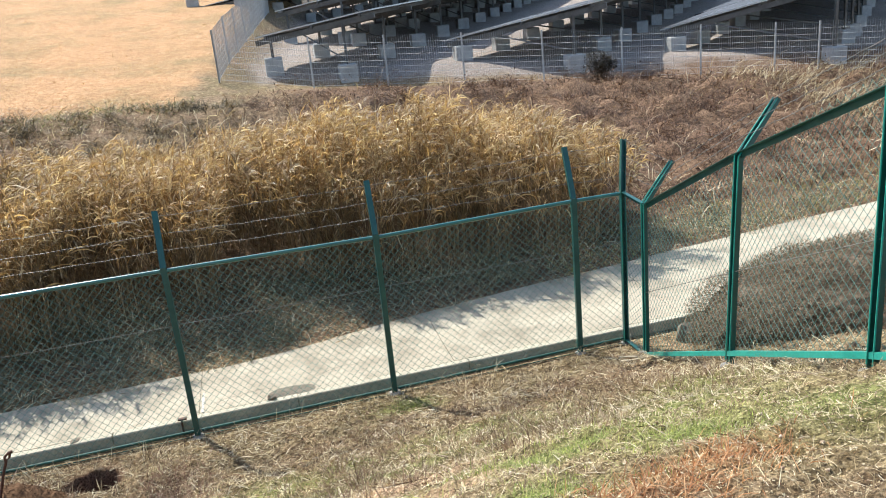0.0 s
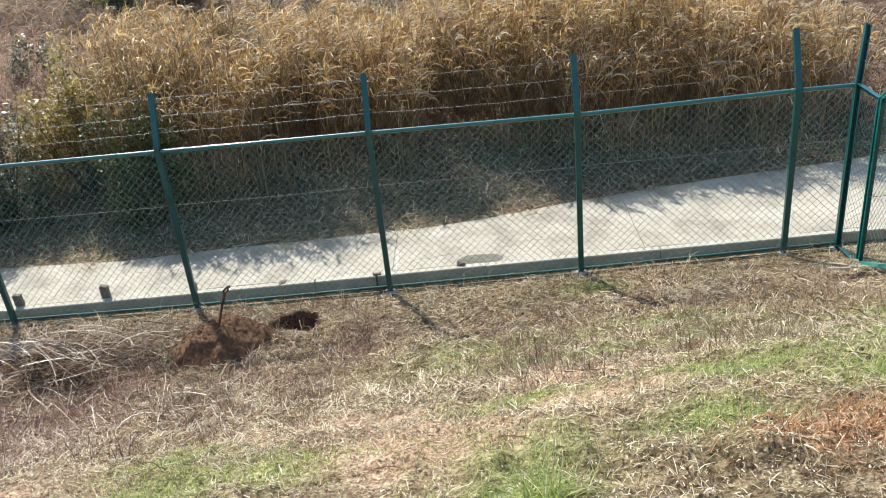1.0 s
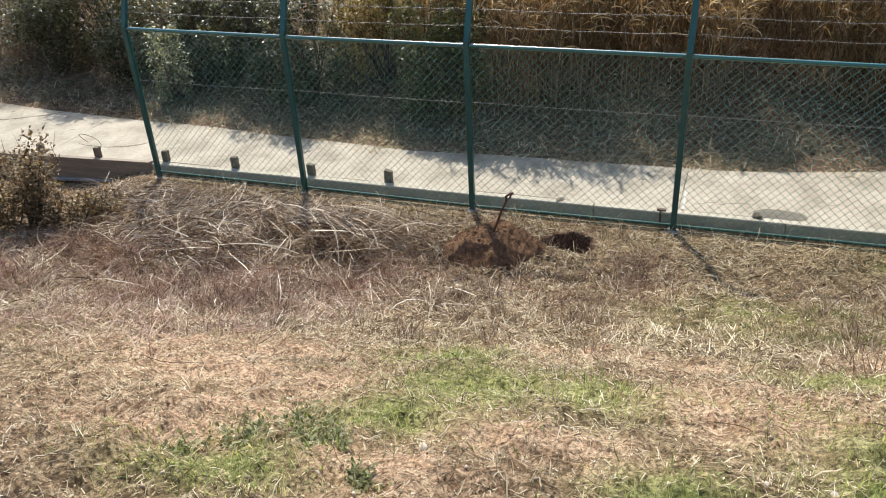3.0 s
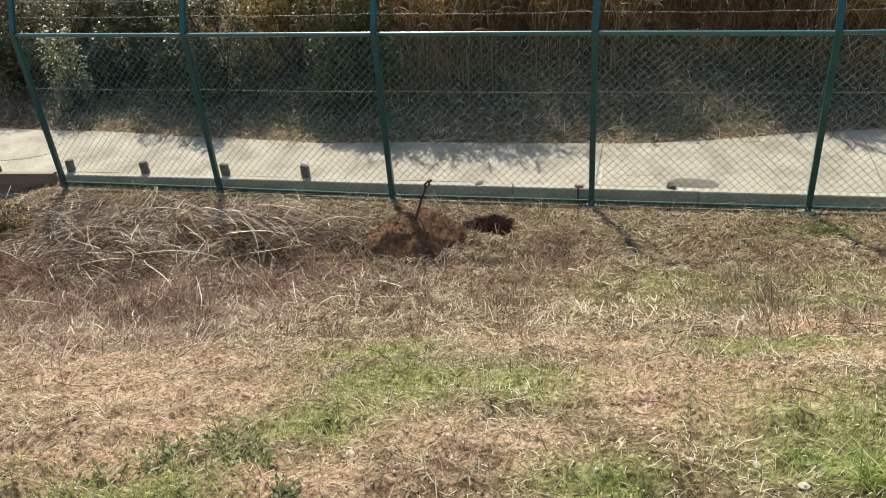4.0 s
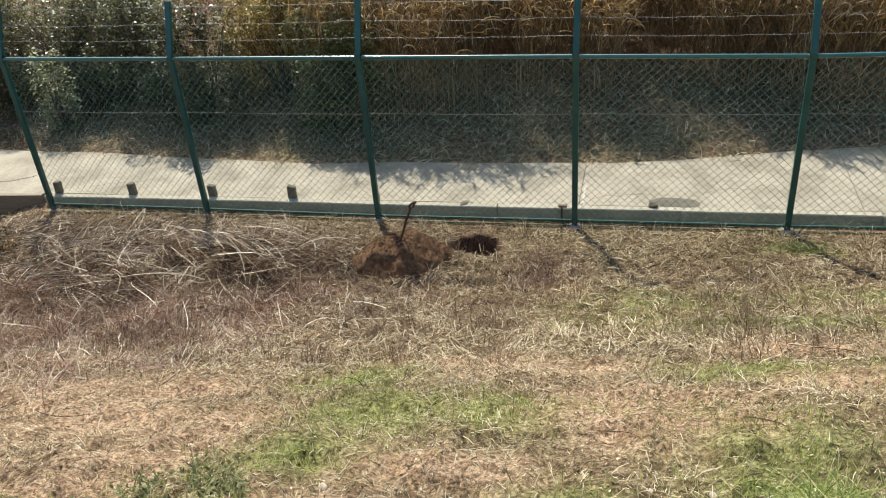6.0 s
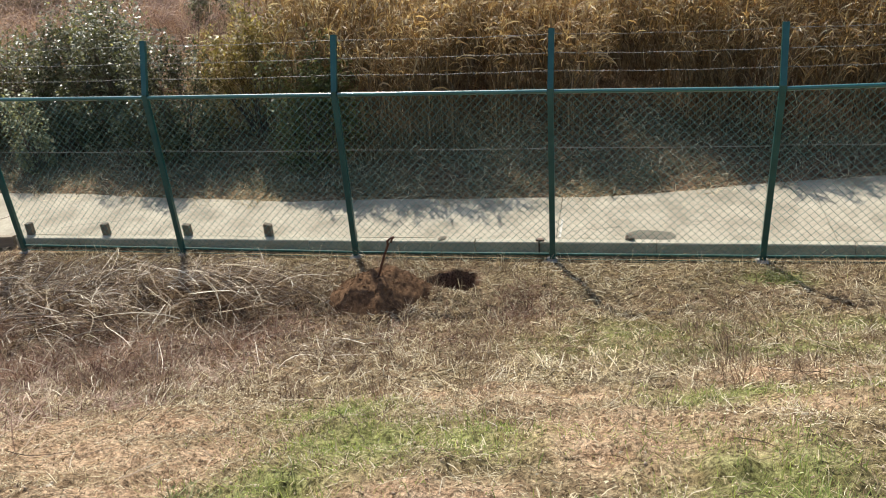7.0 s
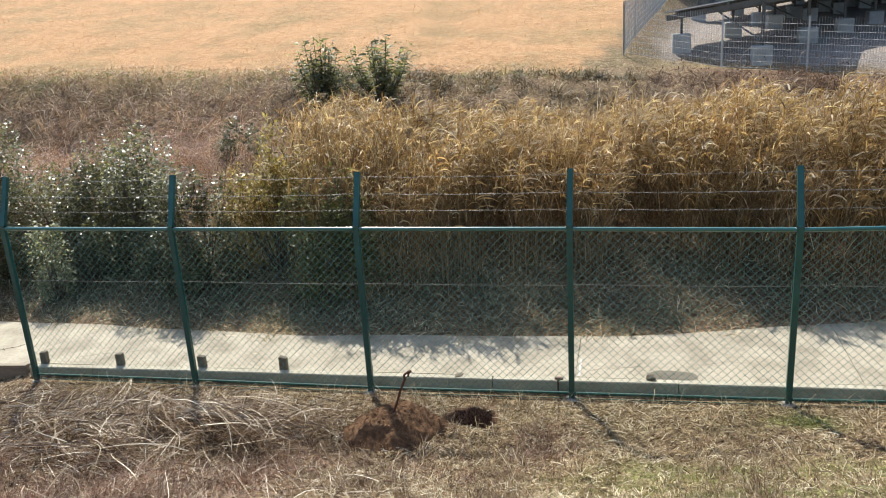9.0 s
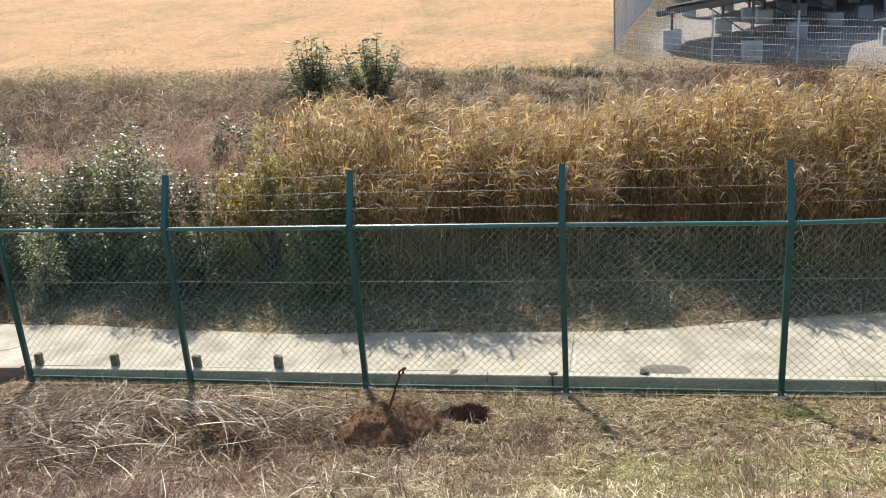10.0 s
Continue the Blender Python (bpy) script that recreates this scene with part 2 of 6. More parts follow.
M_PINK = plant("reddish_dry_grass", [(0.0, (0.16, 0.082, 0.058)), (0.5, (0.37, 0.23, 0.165)), (1.0, (0.7, 0.54, 0.41))], 0.65, 0.22, patch=0.6)
M_MAUVE = plant("mauve_brown_dead_grass", [(0.0, (0.2, 0.115, 0.09)), (0.5, (0.44, 0.29, 0.235)), (1.0, (0.76, 0.6, 0.49))], 0.65, 0.28, patch=0.6)
M_REDSTEM = plant("red_brown_dead_stem", [(0.0, (0.11, 0.05, 0.032)), (0.5, (0.27, 0.14, 0.088)), (1.0, (0.54, 0.36, 0.25))], 0.65, 0.2, patch=0.7)
M_RED = plant("rust_orange_grass", [(0.0, (0.26, 0.1, 0.04)), (0.5, (0.52, 0.24, 0.1)), (1.0, (0.68, 0.42, 0.22))], 0.65, 0.3, patch=0.6)
M_LEAFLET = plant("small_green_leaflet", [(0.0, (0.16, 0.2, 0.05)), (0.35, (0.3, 0.37, 0.1)), (0.75, (0.48, 0.52, 0.19)), (1.0, (0.68, 0.64, 0.36))], 0.55, 0.4, (0.9, 1.0, 0.5), patch=0.6, patch_scale=3.0)
M_GRASS = plant("fresh_green_grass", [(0.0, (0.165, 0.215, 0.058)), (0.4, (0.35, 0.42, 0.13)), (0.75, (0.55, 0.585, 0.22)), (1.0, (0.8, 0.74, 0.42))], 0.5, 0.55, (1.0, 1.0, 0.6), patch=0.4)
M_SPARSE = plant("yellowing_grass", [(0.0, (0.12, 0.13, 0.035)), (0.45, (0.26, 0.26, 0.08)), (0.75, (0.4, 0.36, 0.15)), (1.0, (0.56, 0.46, 0.25))], 0.5, 0.4, (0.95, 1.0, 0.5), patch=0.5)
M_WEED = plant("olive_green_weed_leaf", [(0.0, (0.13, 0.13, 0.052)), (0.6, (0.25, 0.25, 0.105)), (1.0, (0.48, 0.46, 0.25))], 0.6, 0.42, (0.9, 1.0, 0.45), patch=0.4, spec=0.5)
M_REED = plant("golden_reed_leaf", [(0.0, (0.19, 0.115, 0.054)), (0.35, (0.38, 0.245, 0.115)), (0.72, (0.6, 0.43, 0.22)), (1.0, (0.92, 0.8, 0.56))], 0.42, 0.44, (1.0, 0.88, 0.58), patch=0.9, patch_scale=0.9)
M_PLUME = plant("pale_gold_reed_plume", [(0.0, (0.42, 0.28, 0.13)), (0.5, (0.68, 0.5, 0.26)), (1.0, (0.94, 0.82, 0.58))], 0.5, 0.5, (1.0, 0.9, 0.6), patch=0.5)
# verge plants: the reeds' shade is put into this darker colour
M_VERGE_SHADE = plant("shade_darkened_verge_grass", [(0.0, (0.052, 0.056, 0.03)), (0.5, (0.155, 0.158, 0.09)), (0.85, (0.33, 0.305, 0.19)), (1.0, (0.72, 0.64, 0.46))], 0.6, 0.2, patch=0.6)
# darker copy of the reed leaf: shade inside the bed, put into colour
M_REED_SHADE = plant("shade_darkened_reed_leaf", [(0.0, (0.065, 0.048, 0.027)), (0.6, (0.185, 0.135, 0.075)), (1.0, (0.42, 0.32, 0.19))], 0.6, 0.16, patch=0.7)
M_REEDSTEM = plant("brown_reed_stem", [(0.0, (0.16, 0.1, 0.05)), (1.0, (0.36, 0.25, 0.13))], 0.55, 0.12, patch=0.5)
M_SHRUB = plant("glossy_evergreen_leaf", [(0.0, (0.065, 0.068, 0.032)), (0.6, (0.18, 0.178, 0.085)), (1.0, (0.5, 0.47, 0.31))], 0.38, 0.42, (1.0, 1.0, 0.5), patch=0.8, spec=0.7)
M_PALELEAF = plant("pale_grey_green_leaf", [(0.0, (0.16, 0.16, 0.085)), (0.6, (0.36, 0.36, 0.21)), (1.0, (0.68, 0.66, 0.47))], 0.45, 0.45, (1.0, 1.0, 0.6), patch=0.5, spec=0.5)
M_CLUMP = plant("olive_brown_weed_clump", [(0.0, (0.045, 0.034, 0.02)), (0.5, (0.13, 0.1, 0.058)), (0.85, (0.27, 0.215, 0.125)), (1.0, (0.5, 0.42, 0.28))], 0.65, 0.25, patch=0.8, patch_scale=2.0)
M_DARKBUSH = plant("dark_brown_bush_leaf", [(0.0, (0.025, 0.02, 0.014)), (0.6, (0.06, 0.048, 0.033)), (1.0, (0.14, 0.11, 0.075))], 0.7, 0.1, patch=0.5)
M_OLIVE = plant("olive_green_leaf", [(0.0, (0.08, 0.088, 0.034)), (0.6, (0.18, 0.185, 0.075)), (1.0, (0.36, 0.34, 0.18))], 0.45, 0.48, (0.9, 1.0, 0.45), patch=0.4, spec=0.5)
M_BUSHLEAF = plant("grey_green_bush_leaf", [(0.0, (0.09, 0.09, 0.05)), (0.6, (0.24, 0.235, 0.135)), (1.0, (0.6, 0.55, 0.38))], 0.42, 0.5, (0.9, 1.0, 0.5), patch=0.5, spec=0.5)
M_YELLOW = plant("yellow_green_leaf", [(0.0, (0.18, 0.138, 0.052)), (0.6, (0.4, 0.318, 0.128)), (1.0, (0.7, 0.585, 0.32))], 0.45, 0.4, (1.0, 0.95, 0.4), patch=0.4)
M_LAWN = plant("dormant_lawn_blade", [(0.0, (0.33, 0.185, 0.083)), (0.4, (0.45, 0.268, 0.127)), (0.8, (0.55, 0.35, 0.18)), (1.0, (0.68, 0.5, 0.31))], 0.6, 0.5, (1.0, 0.9, 0.7), patch=0.4, patch_scale=0.4)
M_BRAMBLE = plant("dark_brown_bramble", [(0.0, (0.035, 0.018, 0.012)), (0.5, (0.115, 0.06, 0.037)), (0.85, (0.25, 0.145, 0.09)), (1.0, (0.5, 0.36, 0.24))], 0.7, 0.2, patch=0.9)
M_BRUSH = plant("brown_bramble", [(0.0, (0.095, 0.058, 0.038)), (0.5, (0.25, 0.16, 0.1)), (1.0, (0.46, 0.33, 0.21))], 0.7, 0.22, patch=0.7)
M_DRYLEAF = plant("dark_dry_leaf", [(0.0, (0.08, 0.055, 0.028)), (0.5, (0.2, 0.145, 0.075)), (0.85, (0.38, 0.29, 0.165)), (1.0, (0.66, 0.54, 0.37))], 0.6, 0.38, patch=0.6, spec=0.2)
M_HEDGE = plant("brown_olive_hedge_leaf", [(0.0, (0.11, 0.084, 0.056)), (0.5, (0.195, 0.15, 0.103)), (1.0, (0.35, 0.275, 0.2))], 0.8, 0.32, patch=0.5)


# ---- mesh helpers ----
def mesh_from(name, verts, quads, mats):
    """A mesh from arrays of places and four-cornered faces."""
    me = bpy.data.meshes.new(name)
    verts, quads = np.asarray(verts, np.float32), np.asarray(quads, np.int32)
    me.vertices.add(len(verts))
    me.vertices.foreach_set("co", verts.ravel())
    me.loops.add(quads.size)
    me.loops.foreach_set("vertex_index", quads.ravel())
    me.polygons.add(len(quads))
    me.polygons.foreach_set("loop_start", np.arange(0, quads.size, 4, dtype=np.int32))
    me.polygons.foreach_set("loop_total", np.full(len(quads), 4, np.int32))
    me.update(calc_edges=True)
    for m in mats if isinstance(mats, (list, tuple)) else [mats]:
        me.materials.append(m)
    return me


def strips(P, az, L, W, e0, e1, seg=3, taper=0.85, flat=0.3, wig=0.0):
    """Curved blades: from places P, towards az, of length L and width W, rising at e0 and ending at e1 (radians)."""
    P = np.asarray(P, float)
    n = len(P)
    az, L, W, e0, e1 = (np.broadcast_to(np.asarray(v, float), n) for v in (az, L, W, e0, e1))
    c = P.copy()
    rows = []
    turn = rng.normal(0, 1, n) * flat
    for k in range(seg + 1):
        s = k / seg
        a = az + wig * np.sin(3.1 * s + turn * 9)
        w = W * (1 - taper * s ** 1.4) * (0.55 + 0.45 * min(1, 3 * s + 0.4)) * 0.5
        side = np.stack([-np.sin(a) * np.cos(turn), np.cos(a) * np.cos(turn), np.sin(turn)], 1)
        rows.append(c - side * w[:, None])
        rows.append(c + side * w[:, None])
        e = e0 + (e1 - e0) * (s + 0.5 / seg)
        step = L / seg
        c = c + np.stack([np.cos(a) * np.cos(e) * step, np.sin(a) * np.cos(e) * step, np.sin(e) * step], 1)
    V = np.stack(rows, 1).reshape(-1, 3)
    m = 2 * (seg + 1)
    base = (np.arange(n) * m)[:, None]
    Q = np.concatenate([base + np.array([2 * k, 2 * k + 1, 2 * k + 3, 2 * k + 2]) for k in range(seg)], 1).reshape(-1, 4)
    return V, Q


def join(*sets):
    V, Q, o = [], [], 0
    for v, q in sets:
        V.append(v)
        Q.append(np.asarray(q) + o)
        o += len(v)
    return np.concatenate(V), np.concatenate(Q)


def leaves(C, size, wide, spread=1.0, rise=0.15):
    """Folded leaf blades at C, pointing all ways."""
    n = len(C)
    size = np.broadcast_to(np.asarray(size, float), n)
    az, el = rng.uniform(0, 2 * np.pi, n), rng.normal(rise, 0.55 * spread, n)
    d = np.stack([np.cos(az) * np.cos(el), np.sin(az) * np.cos(el), np.sin(el)], 1)
    s = np.stack([-np.sin(az), np.cos(az), rng.normal(0, 0.45, n)], 1)
    s /= np.linalg.norm(s, axis=1)[:, None]
    u = np.cross(d, s)
    a = C
    tip = C + d * size[:, None]
    midl = C + d * size[:, None] * 0.45 + s * (size * wide)[:, None] + u * (size * 0.08)[:, None]
    midr = C + d * size[:, None] * 0.45 - s * (size * wide)[:, None] + u * (size * 0.08)[:, None]
    V = np.stack([a, midr, tip, midl], 1).reshape(-1, 3)
    Q = np.arange(4 * n).reshape(-1, 4)
    return V, Q


def tubes(A, B, r, sides=4):
    """Straight rods from A to B."""
    A, B = np.asarray(A, float), np.asarray(B, float)
    n = len(A)
    d = B - A
    d /= np.linalg.norm(d, axis=1)[:, None]
    ref = np.where(np.abs(d[:, 2:3]) > 0.9, np.array([[1.0, 0, 0]]), np.array([[0, 0, 1.0]]))
    u = np.cross(d, ref)
    u /= np.linalg.norm(u, axis=1)[:, None]
    w = np.cross(d, u)
    r = np.broadcast_to(np.asarray(r, float), n)[:, None]
    ring = [(np.cos(t) * u + np.sin(t) * w) * r for t in np.arange(sides) * 2 * np.pi / sides]
    V = np.stack([A + o for o in ring] + [B + o for o in ring], 1).reshape(-1, 3)
    base = (np.arange(n) * 2 * sides)[:, None]
    Q = np.concatenate([base + np.array([k, (k + 1) % sides, sides + (k + 1) % sides, sides + k]) for k in range(sides)], 1).reshape(-1, 4)
    return V, Q


def chain(pts, r, sides=5):
    """A rod that follows a list of places; r may taper."""
    pts = np.asarray(pts, float)
    rr = np.linspace(r[0], r[1], len(pts)) if isinstance(r, tuple) else np.full(len(pts), r)
    V, Q = [], []
    for i, p in enumerate(pts):
        d = pts[min(i + 1, len(pts) - 1)] - pts[max(i - 1, 0)]
        d = d / np.linalg.norm(d)
        ref = np.array([1.0, 0, 0]) if abs(d[2]) > 0.8 else np.array([0, 0, 1.0])
        u = np.cross(d, ref)
        u /= np.linalg.norm(u)
        w = np.cross(d, u)
        for k in range(sides):
            t = 2 * np.pi * k / sides
            V.append(p + (np.cos(t) * u + np.sin(t) * w) * rr[i])
    for i in range(len(pts) - 1):
        for k in range(sides):
            a, b = i * sides + k, i * sides + (k + 1) % sides
            Q.append([a, b, b + sides, a + sides])
    return np.array(V), np.array(Q)


def grains(C, size):
    """Rough little blocks at C, turned all ways."""
    n = len(C)
    a = rng.normal(0, 1, (n, 3))
    a /= np.linalg.norm(a, axis=1)[:, None]
    b = np.cross(a, rng.normal(0, 1, (n, 3)))
    b /= np.linalg.norm(b, axis=1)[:, None]
    c = np.cross(a, b)
    size = np.broadcast_to(np.asarray(size, float), n)
    V = []
    for sx, sy, sz in ((-1, -1, -1), (1, -1, -1), (1, 1, -1), (-1, 1, -1), (-1, -1, 1), (1, -1, 1), (1, 1, 1), (-1, 1, 1)):
        j = rng.uniform(0.55, 1.1, (n, 3)) * size[:, None]
        V.append(C + a * j[:, :1] * sx + b * j[:, 1:2] * sy * 0.8 + c * j[:, 2:] * sz * 0.7)
    V = np.stack(V, 1).reshape(-1, 3)
    box6 = np.array([(0, 3, 2, 1), (4, 5, 6, 7), (0, 1, 5, 4), (1, 2, 6, 5), (2, 3, 7, 6), (3, 0, 4, 7)])
    return V, (np.arange(n)[:, None, None] * 8 + box6).reshape(-1, 4)


def stuff(name, VQ, material, label, category):
    ob = new(name, mesh_from(name, VQ[0], VQ[1], material))
    return tagged(ob, label, category, kind="stuff")


def arr_part(name, VQ, material, parent, label="", smooth=False):
    me = mesh_from(name, VQ[0], VQ[1], material)
    if smooth:
        me.polygons.foreach_set("use_smooth", np.ones(len(me.polygons), bool))
    ob = new(name, me)
    ob.parent = parent
    if label:
        tagged(ob, label)
    return ob


def part(name, bm, material, parent, label=""):
    me = bpy.data.meshes.new(name)
    bm.to_mesh(me)
    bm.free()
    me.materials.append(material)
    ob = new(name, me)
    ob.parent = parent
    if label:
        tagged(ob, label)
    return ob


def box(size, at=(0, 0, 0), bevel=0.0, rot=None, bm=None, segs=1):
    bm2 = bmesh.new()
    bmesh.ops.create_cube(bm2, size=1.0)
    bmesh.ops.scale(bm2, vec=size, verts=bm2.verts)
    if bevel:
        bmesh.ops.bevel(bm2, geom=bm2.edges[:], offset=bevel, segments=segs, affect="EDGES")
    m = Matrix.Translation(at) @ (rot or Matrix.Identity(4))
    bmesh.ops.transform(bm2, matrix=m, verts=bm2.verts)
    if bm is None:
        return bm2
    me = bpy.data.meshes.new("tmp")
    bm2.to_mesh(me)
    bm2.free()
    bm.from_mesh(me)
    bpy.data.meshes.remove(me)
    return bm


def profile_bar(shape, a, b, up=(0, 0, 1)):
    """A bar with the outline shape (across, up) from a to b, closed at both ends."""
    a, b, up = Vector(a), Vector(b), Vector(up)
    d = (b - a).normalized()
    side = d.cross(up).normalized()
    up = side.cross(d)
    bm = bmesh.new()
    rings = [[bm.verts.new(p + side * x + up * y) for x, y in shape] for p in (a, b)]
    n = len(shape)
    for k in range(n):
        bm.faces.new((rings[0][k], rings[0][(k + 1) % n], rings[1][(k + 1) % n], rings[1][k]))
    bm.faces.new(rings[0][::-1])
    bm.faces.new(rings[1])
    bmesh.ops.recalc_face_normals(bm, faces=bm.faces)
    return bm


def wobble(bm, amount, size, seed=0.0):
    for v in bm.verts:
        v.co += noise.noise_vector(v.co * size + Vector((seed, seed * 2, seed * 3))) * amount
    return bm


# ---- shape of the land ----
PU = [-1, 0, 1, 1.5, 2.2, 3.1, 3.6, 5, 5.7, 6.3, 7.5, 12, 40, 300]
PZ = [0, 0, 0.06, 0.2, 0.45, 0.9, 1.2, 2.0, 2.32, 2.48, 2.58, 2.7, 3.0, 4.0]
HOLE = (-0.91, -0.46)


def step(a, b, x):
    s = np.clip((x - a) / (b - a), 0, 1)
    return s * s * (3 - 2 * s)


def path_z(x):
    return np.where(x > -6, 0.085 + 0.017 * x, -0.017 + 0.045 * (x + 6)).clip(-0.5, 0.3)


def far_edge(x):
    """Where the path ends against the verge."""
    return np.interp(x, [-30, -12, -10.6, -8.5, -7.3, -6.0, -4.6, -3.2, -1.8, 0.4, 1.3, 2.05, 3.1, 4.6, 7.2, 9.8, 30], [4.6, 2.17, 1.92, 1.59, 1.44, 1.31, 1.17, 1.08, 1.14, 1.18, 1.34, 1.5, 1.7, 1.88, 2.2, 2.48, 5.0])


def fence_line(x):
    return 14.1 - 0.2 * x


def ripple(x, y):
    return (np.sin(2.3 * x + 1.7 * y) * np.sin(1.9 * y - 1.1 * x + 1) + 0.6 * np.sin(5.1 * x - 3.3 * y + 2) * np.sin(4.7 * y + 2.9 * x)
            + 0.35 * np.sin(11.3 * x + 7.1 * y) * np.sin(9.7 * y - 8.3 * x + 0.5))


def land(x, y):
    x, y = np.asarray(x, float), np.asarray(y, float)
    u = -y + 0.22 * (np.clip(x, -5, 3.9) - 0.5)
    near = np.interp(u, PU, PZ) - 0.04 + 0.015 * np.clip(x, -8, 6) * np.clip(1 - u / 3, 0, 1)
    near = near - 0.26 * step(-6.1, -7.4, x) * step(-2.6, -0.6, y)
    near = near + (0.024 * ripple(x, y) + 0.022 * ripple(3.1 * x + 1.3, 2.9 * y) + 0.016 * ripple(6.3 * x, 5.7 * y + 2.0) + 0.012 * ripple(11.7 * x + 4.0, 10.9 * y)) * step(-0.1, -0.9, y)
    near = near - 0.2 * np.exp(-((x - 4.35) / 0.9) ** 2 - ((y + 4.15) / 0.9) ** 2)
    # the mound under the cut stalks
    near = near + (0.13 + 0.07 * ripple(2.3 * x, 2.6 * y + 1.0)) * np.exp(-((x + 3.9) / 1.7) ** 2 - ((y + 1.15 - 0.1 * (x + 3.9)) / 0.55) ** 2)
    # the dug hole
    r = np.hypot((x - HOLE[0]) / 0.23, (y - HOLE[1]) / 0.19) + 0.1 * np.sin(3 * np.arctan2(y - HOLE[1], x - HOLE[0]) + 1) + 0.07 * np.sin(7 * np.arctan2(y - HOLE[1], x - HOLE[0]))
    near = near - 0.33 * step(1.14, 0.6, r)
    bed = path_z(x) - 0.06
    fe = far_edge(x)
    k = np.clip((1.75 - 0.063 * np.clip(x, 0, 30)) / 1.9, 0.2, 1)
    rise = np.interp(y - fe + 1.2, [1.2, 2.2, 4, 7, 10, 12, 13], [-0.03, 0.1, 0.5, 0.95, 1.5, 1.85, 1.95])
    bank = path_z(x) + rise * k + (0.09 * ripple(x * 0.7, y * 0.7) + 0.06 * ripple(1.9 * x, 1.7 * y + 1)) * step(2.4, 4, y) * step(12.5, 11, y)
    bank = bank + 0.2 * ripple(0.8 * x + 2.0, 0.9 * y) * step(1, 3, x) * step(6.5, 8, y) * step(12.0, 10.8, y)
    lawn = 1.9 - 0.03 * np.clip(x, -30, 0) + 0.12 * np.clip(y - 12, 0, 300) + 0.05 * ripple(x * 0.25, y * 0.3)
    terr = 1.78 - 0.065 * np.clip(x, -1, 22) + 0.4 * step(0.2, 2.2, y - fence_line(x)) + 0.04 * np.clip(y - 17, 0, 40) + 0.1 * np.clip(y - 60, 0, 300)
    edge_x = 0.05 + 0.14 * (y - 14.2)
    side = step(-0.9, 1.7, x - edge_x)
    plateau = lawn * (1 - side) + terr * side
    brink = np.where(x < 0, 11.3, np.minimum(fence_line(x) - 0.25, 11.3 + 0.0 * x) + 2.1 * step(0.0, 1.5, x) * step(8, 3, x))
    far = bank + (plateau - bank) * step(brink - np.where(x < 0.5, 2.8, 1.0), brink + 0.6, y)
    z = np.where(y < 0.12, near, np.where(y < fe, bed, far))
    out = step(0.1, 0.2, y)
    z = np.where((y > 0.1) & (y < 0.2), near * (1 - out) + bed * out, z)
    return z


def blob_mask(x, y, spots):
    m = np.zeros_like(x)
    for cx, cy, rx, ry in spots:
        m = np.maximum(m, np.exp(-(((x - cx) / rx) ** 2 + ((y - cy) / ry) ** 2)))
    return m


GREEN_SPOTS = [(-0.72, -4.2, 0.28, 0.35), (-0.35, -4.9, 0.38, 0.35), (0.15, -4.95, 0.33, 0.22), (-0.45, -5.4, 0.3, 0.2), (1.12, -4.07, 0.35, 0.2),
               (1.05, -5.2, 0.3, 0.35), (1.05, -5.55, 0.25, 0.2), (2.05, -0.38, 0.3, 0.13), (-0.75, -5.95, 0.35, 0.18), (0.46, -5.72, 0.2, 0.15),
               (2.65, -4.7, 0.4, 0.3), (2.2, -4.2, 0.5, 0.3), (1.8, -5.13, 0.3, 0.2), (1.4, -2.4, 0.9, 0.4), (0.6, -2.3, 0.6, 0.3), (2.6, -2.6, 0.8, 0.5), (3.6, -3.0, 0.6, 0.5), (0.9, -1.75, 0.9, 0.3), (2.4, -1.7, 0.9, 0.3), (3.0, -3.8, 0.9, 0.7), (3.2, -5.0, 0.7, 0.5)]
RED_SPOTS = [(2.1, -5.43, 0.26, 0.13), (2.4, -5.3, 0.26, 0.13)]

BARE_SPOTS = [(-1.45, -5.05, 0.75, 0.4), (-1.9, -4.7, 0.6, 0.3), (0.75, -4.95, 0.5, 0.25), (0.25, -4.0, 0.5, 0.3), (0.7, -4.75, 0.45, 0.3), (0.65, -5.2, 0.25, 0.2), (-1.0, -4.95, 0.35, 0.3), (-1.6, -4.45, 0.5, 0.3), (-1.05, -5.45, 0.35, 0.25), (-0.3, -5.85, 0.25, 0.2), (0.05, -5.5, 0.35, 0.18), (1.5, -4.3, 0.35, 0.2), (-2.4, -4.4, 0.6, 0.35), (-1.2, -5.8, 0.4, 0.2), (-0.4, -3.7, 0.5, 0.25), (1.6, -3.5, 0.5, 0.2)]

# the ground: one sheet, close-meshed where the camera looks
xs = np.unique(np.round(np.concatenate([np.linspace(-400, -40, 19), np.linspace(-40, -14, 27), np.arange(-14, 18, 0.19), np.arange(-6.5, 5.0, 0.045),
                                        np.arange(-1.25, -0.6, 0.016), np.linspace(18, 40, 23), np.linspace(40, 400, 19)]), 3))
ys = np.unique(np.round(np.concatenate([np.linspace(-300, -20, 15), np.linspace(-20, -8, 13), np.arange(-8, 15, 0.15), np.arange(-6.6, 0.3, 0.045),
                                        np.arange(-0.75, -0.18, 0.016), np.linspace(15, 50, 60), np.linspace(50, 400, 30)]), 3))
X, Y = np.meshgrid(xs, ys)
Z = land(X, Y)
nx, ny = len(xs), len(ys)
idx = np.arange(nx * ny).reshape(ny, nx)
quads = np.stack([idx[:-1, :-1], idx[:-1, 1:], idx[1:, 1:], idx[1:, :-1]], -1).reshape(-1, 4)
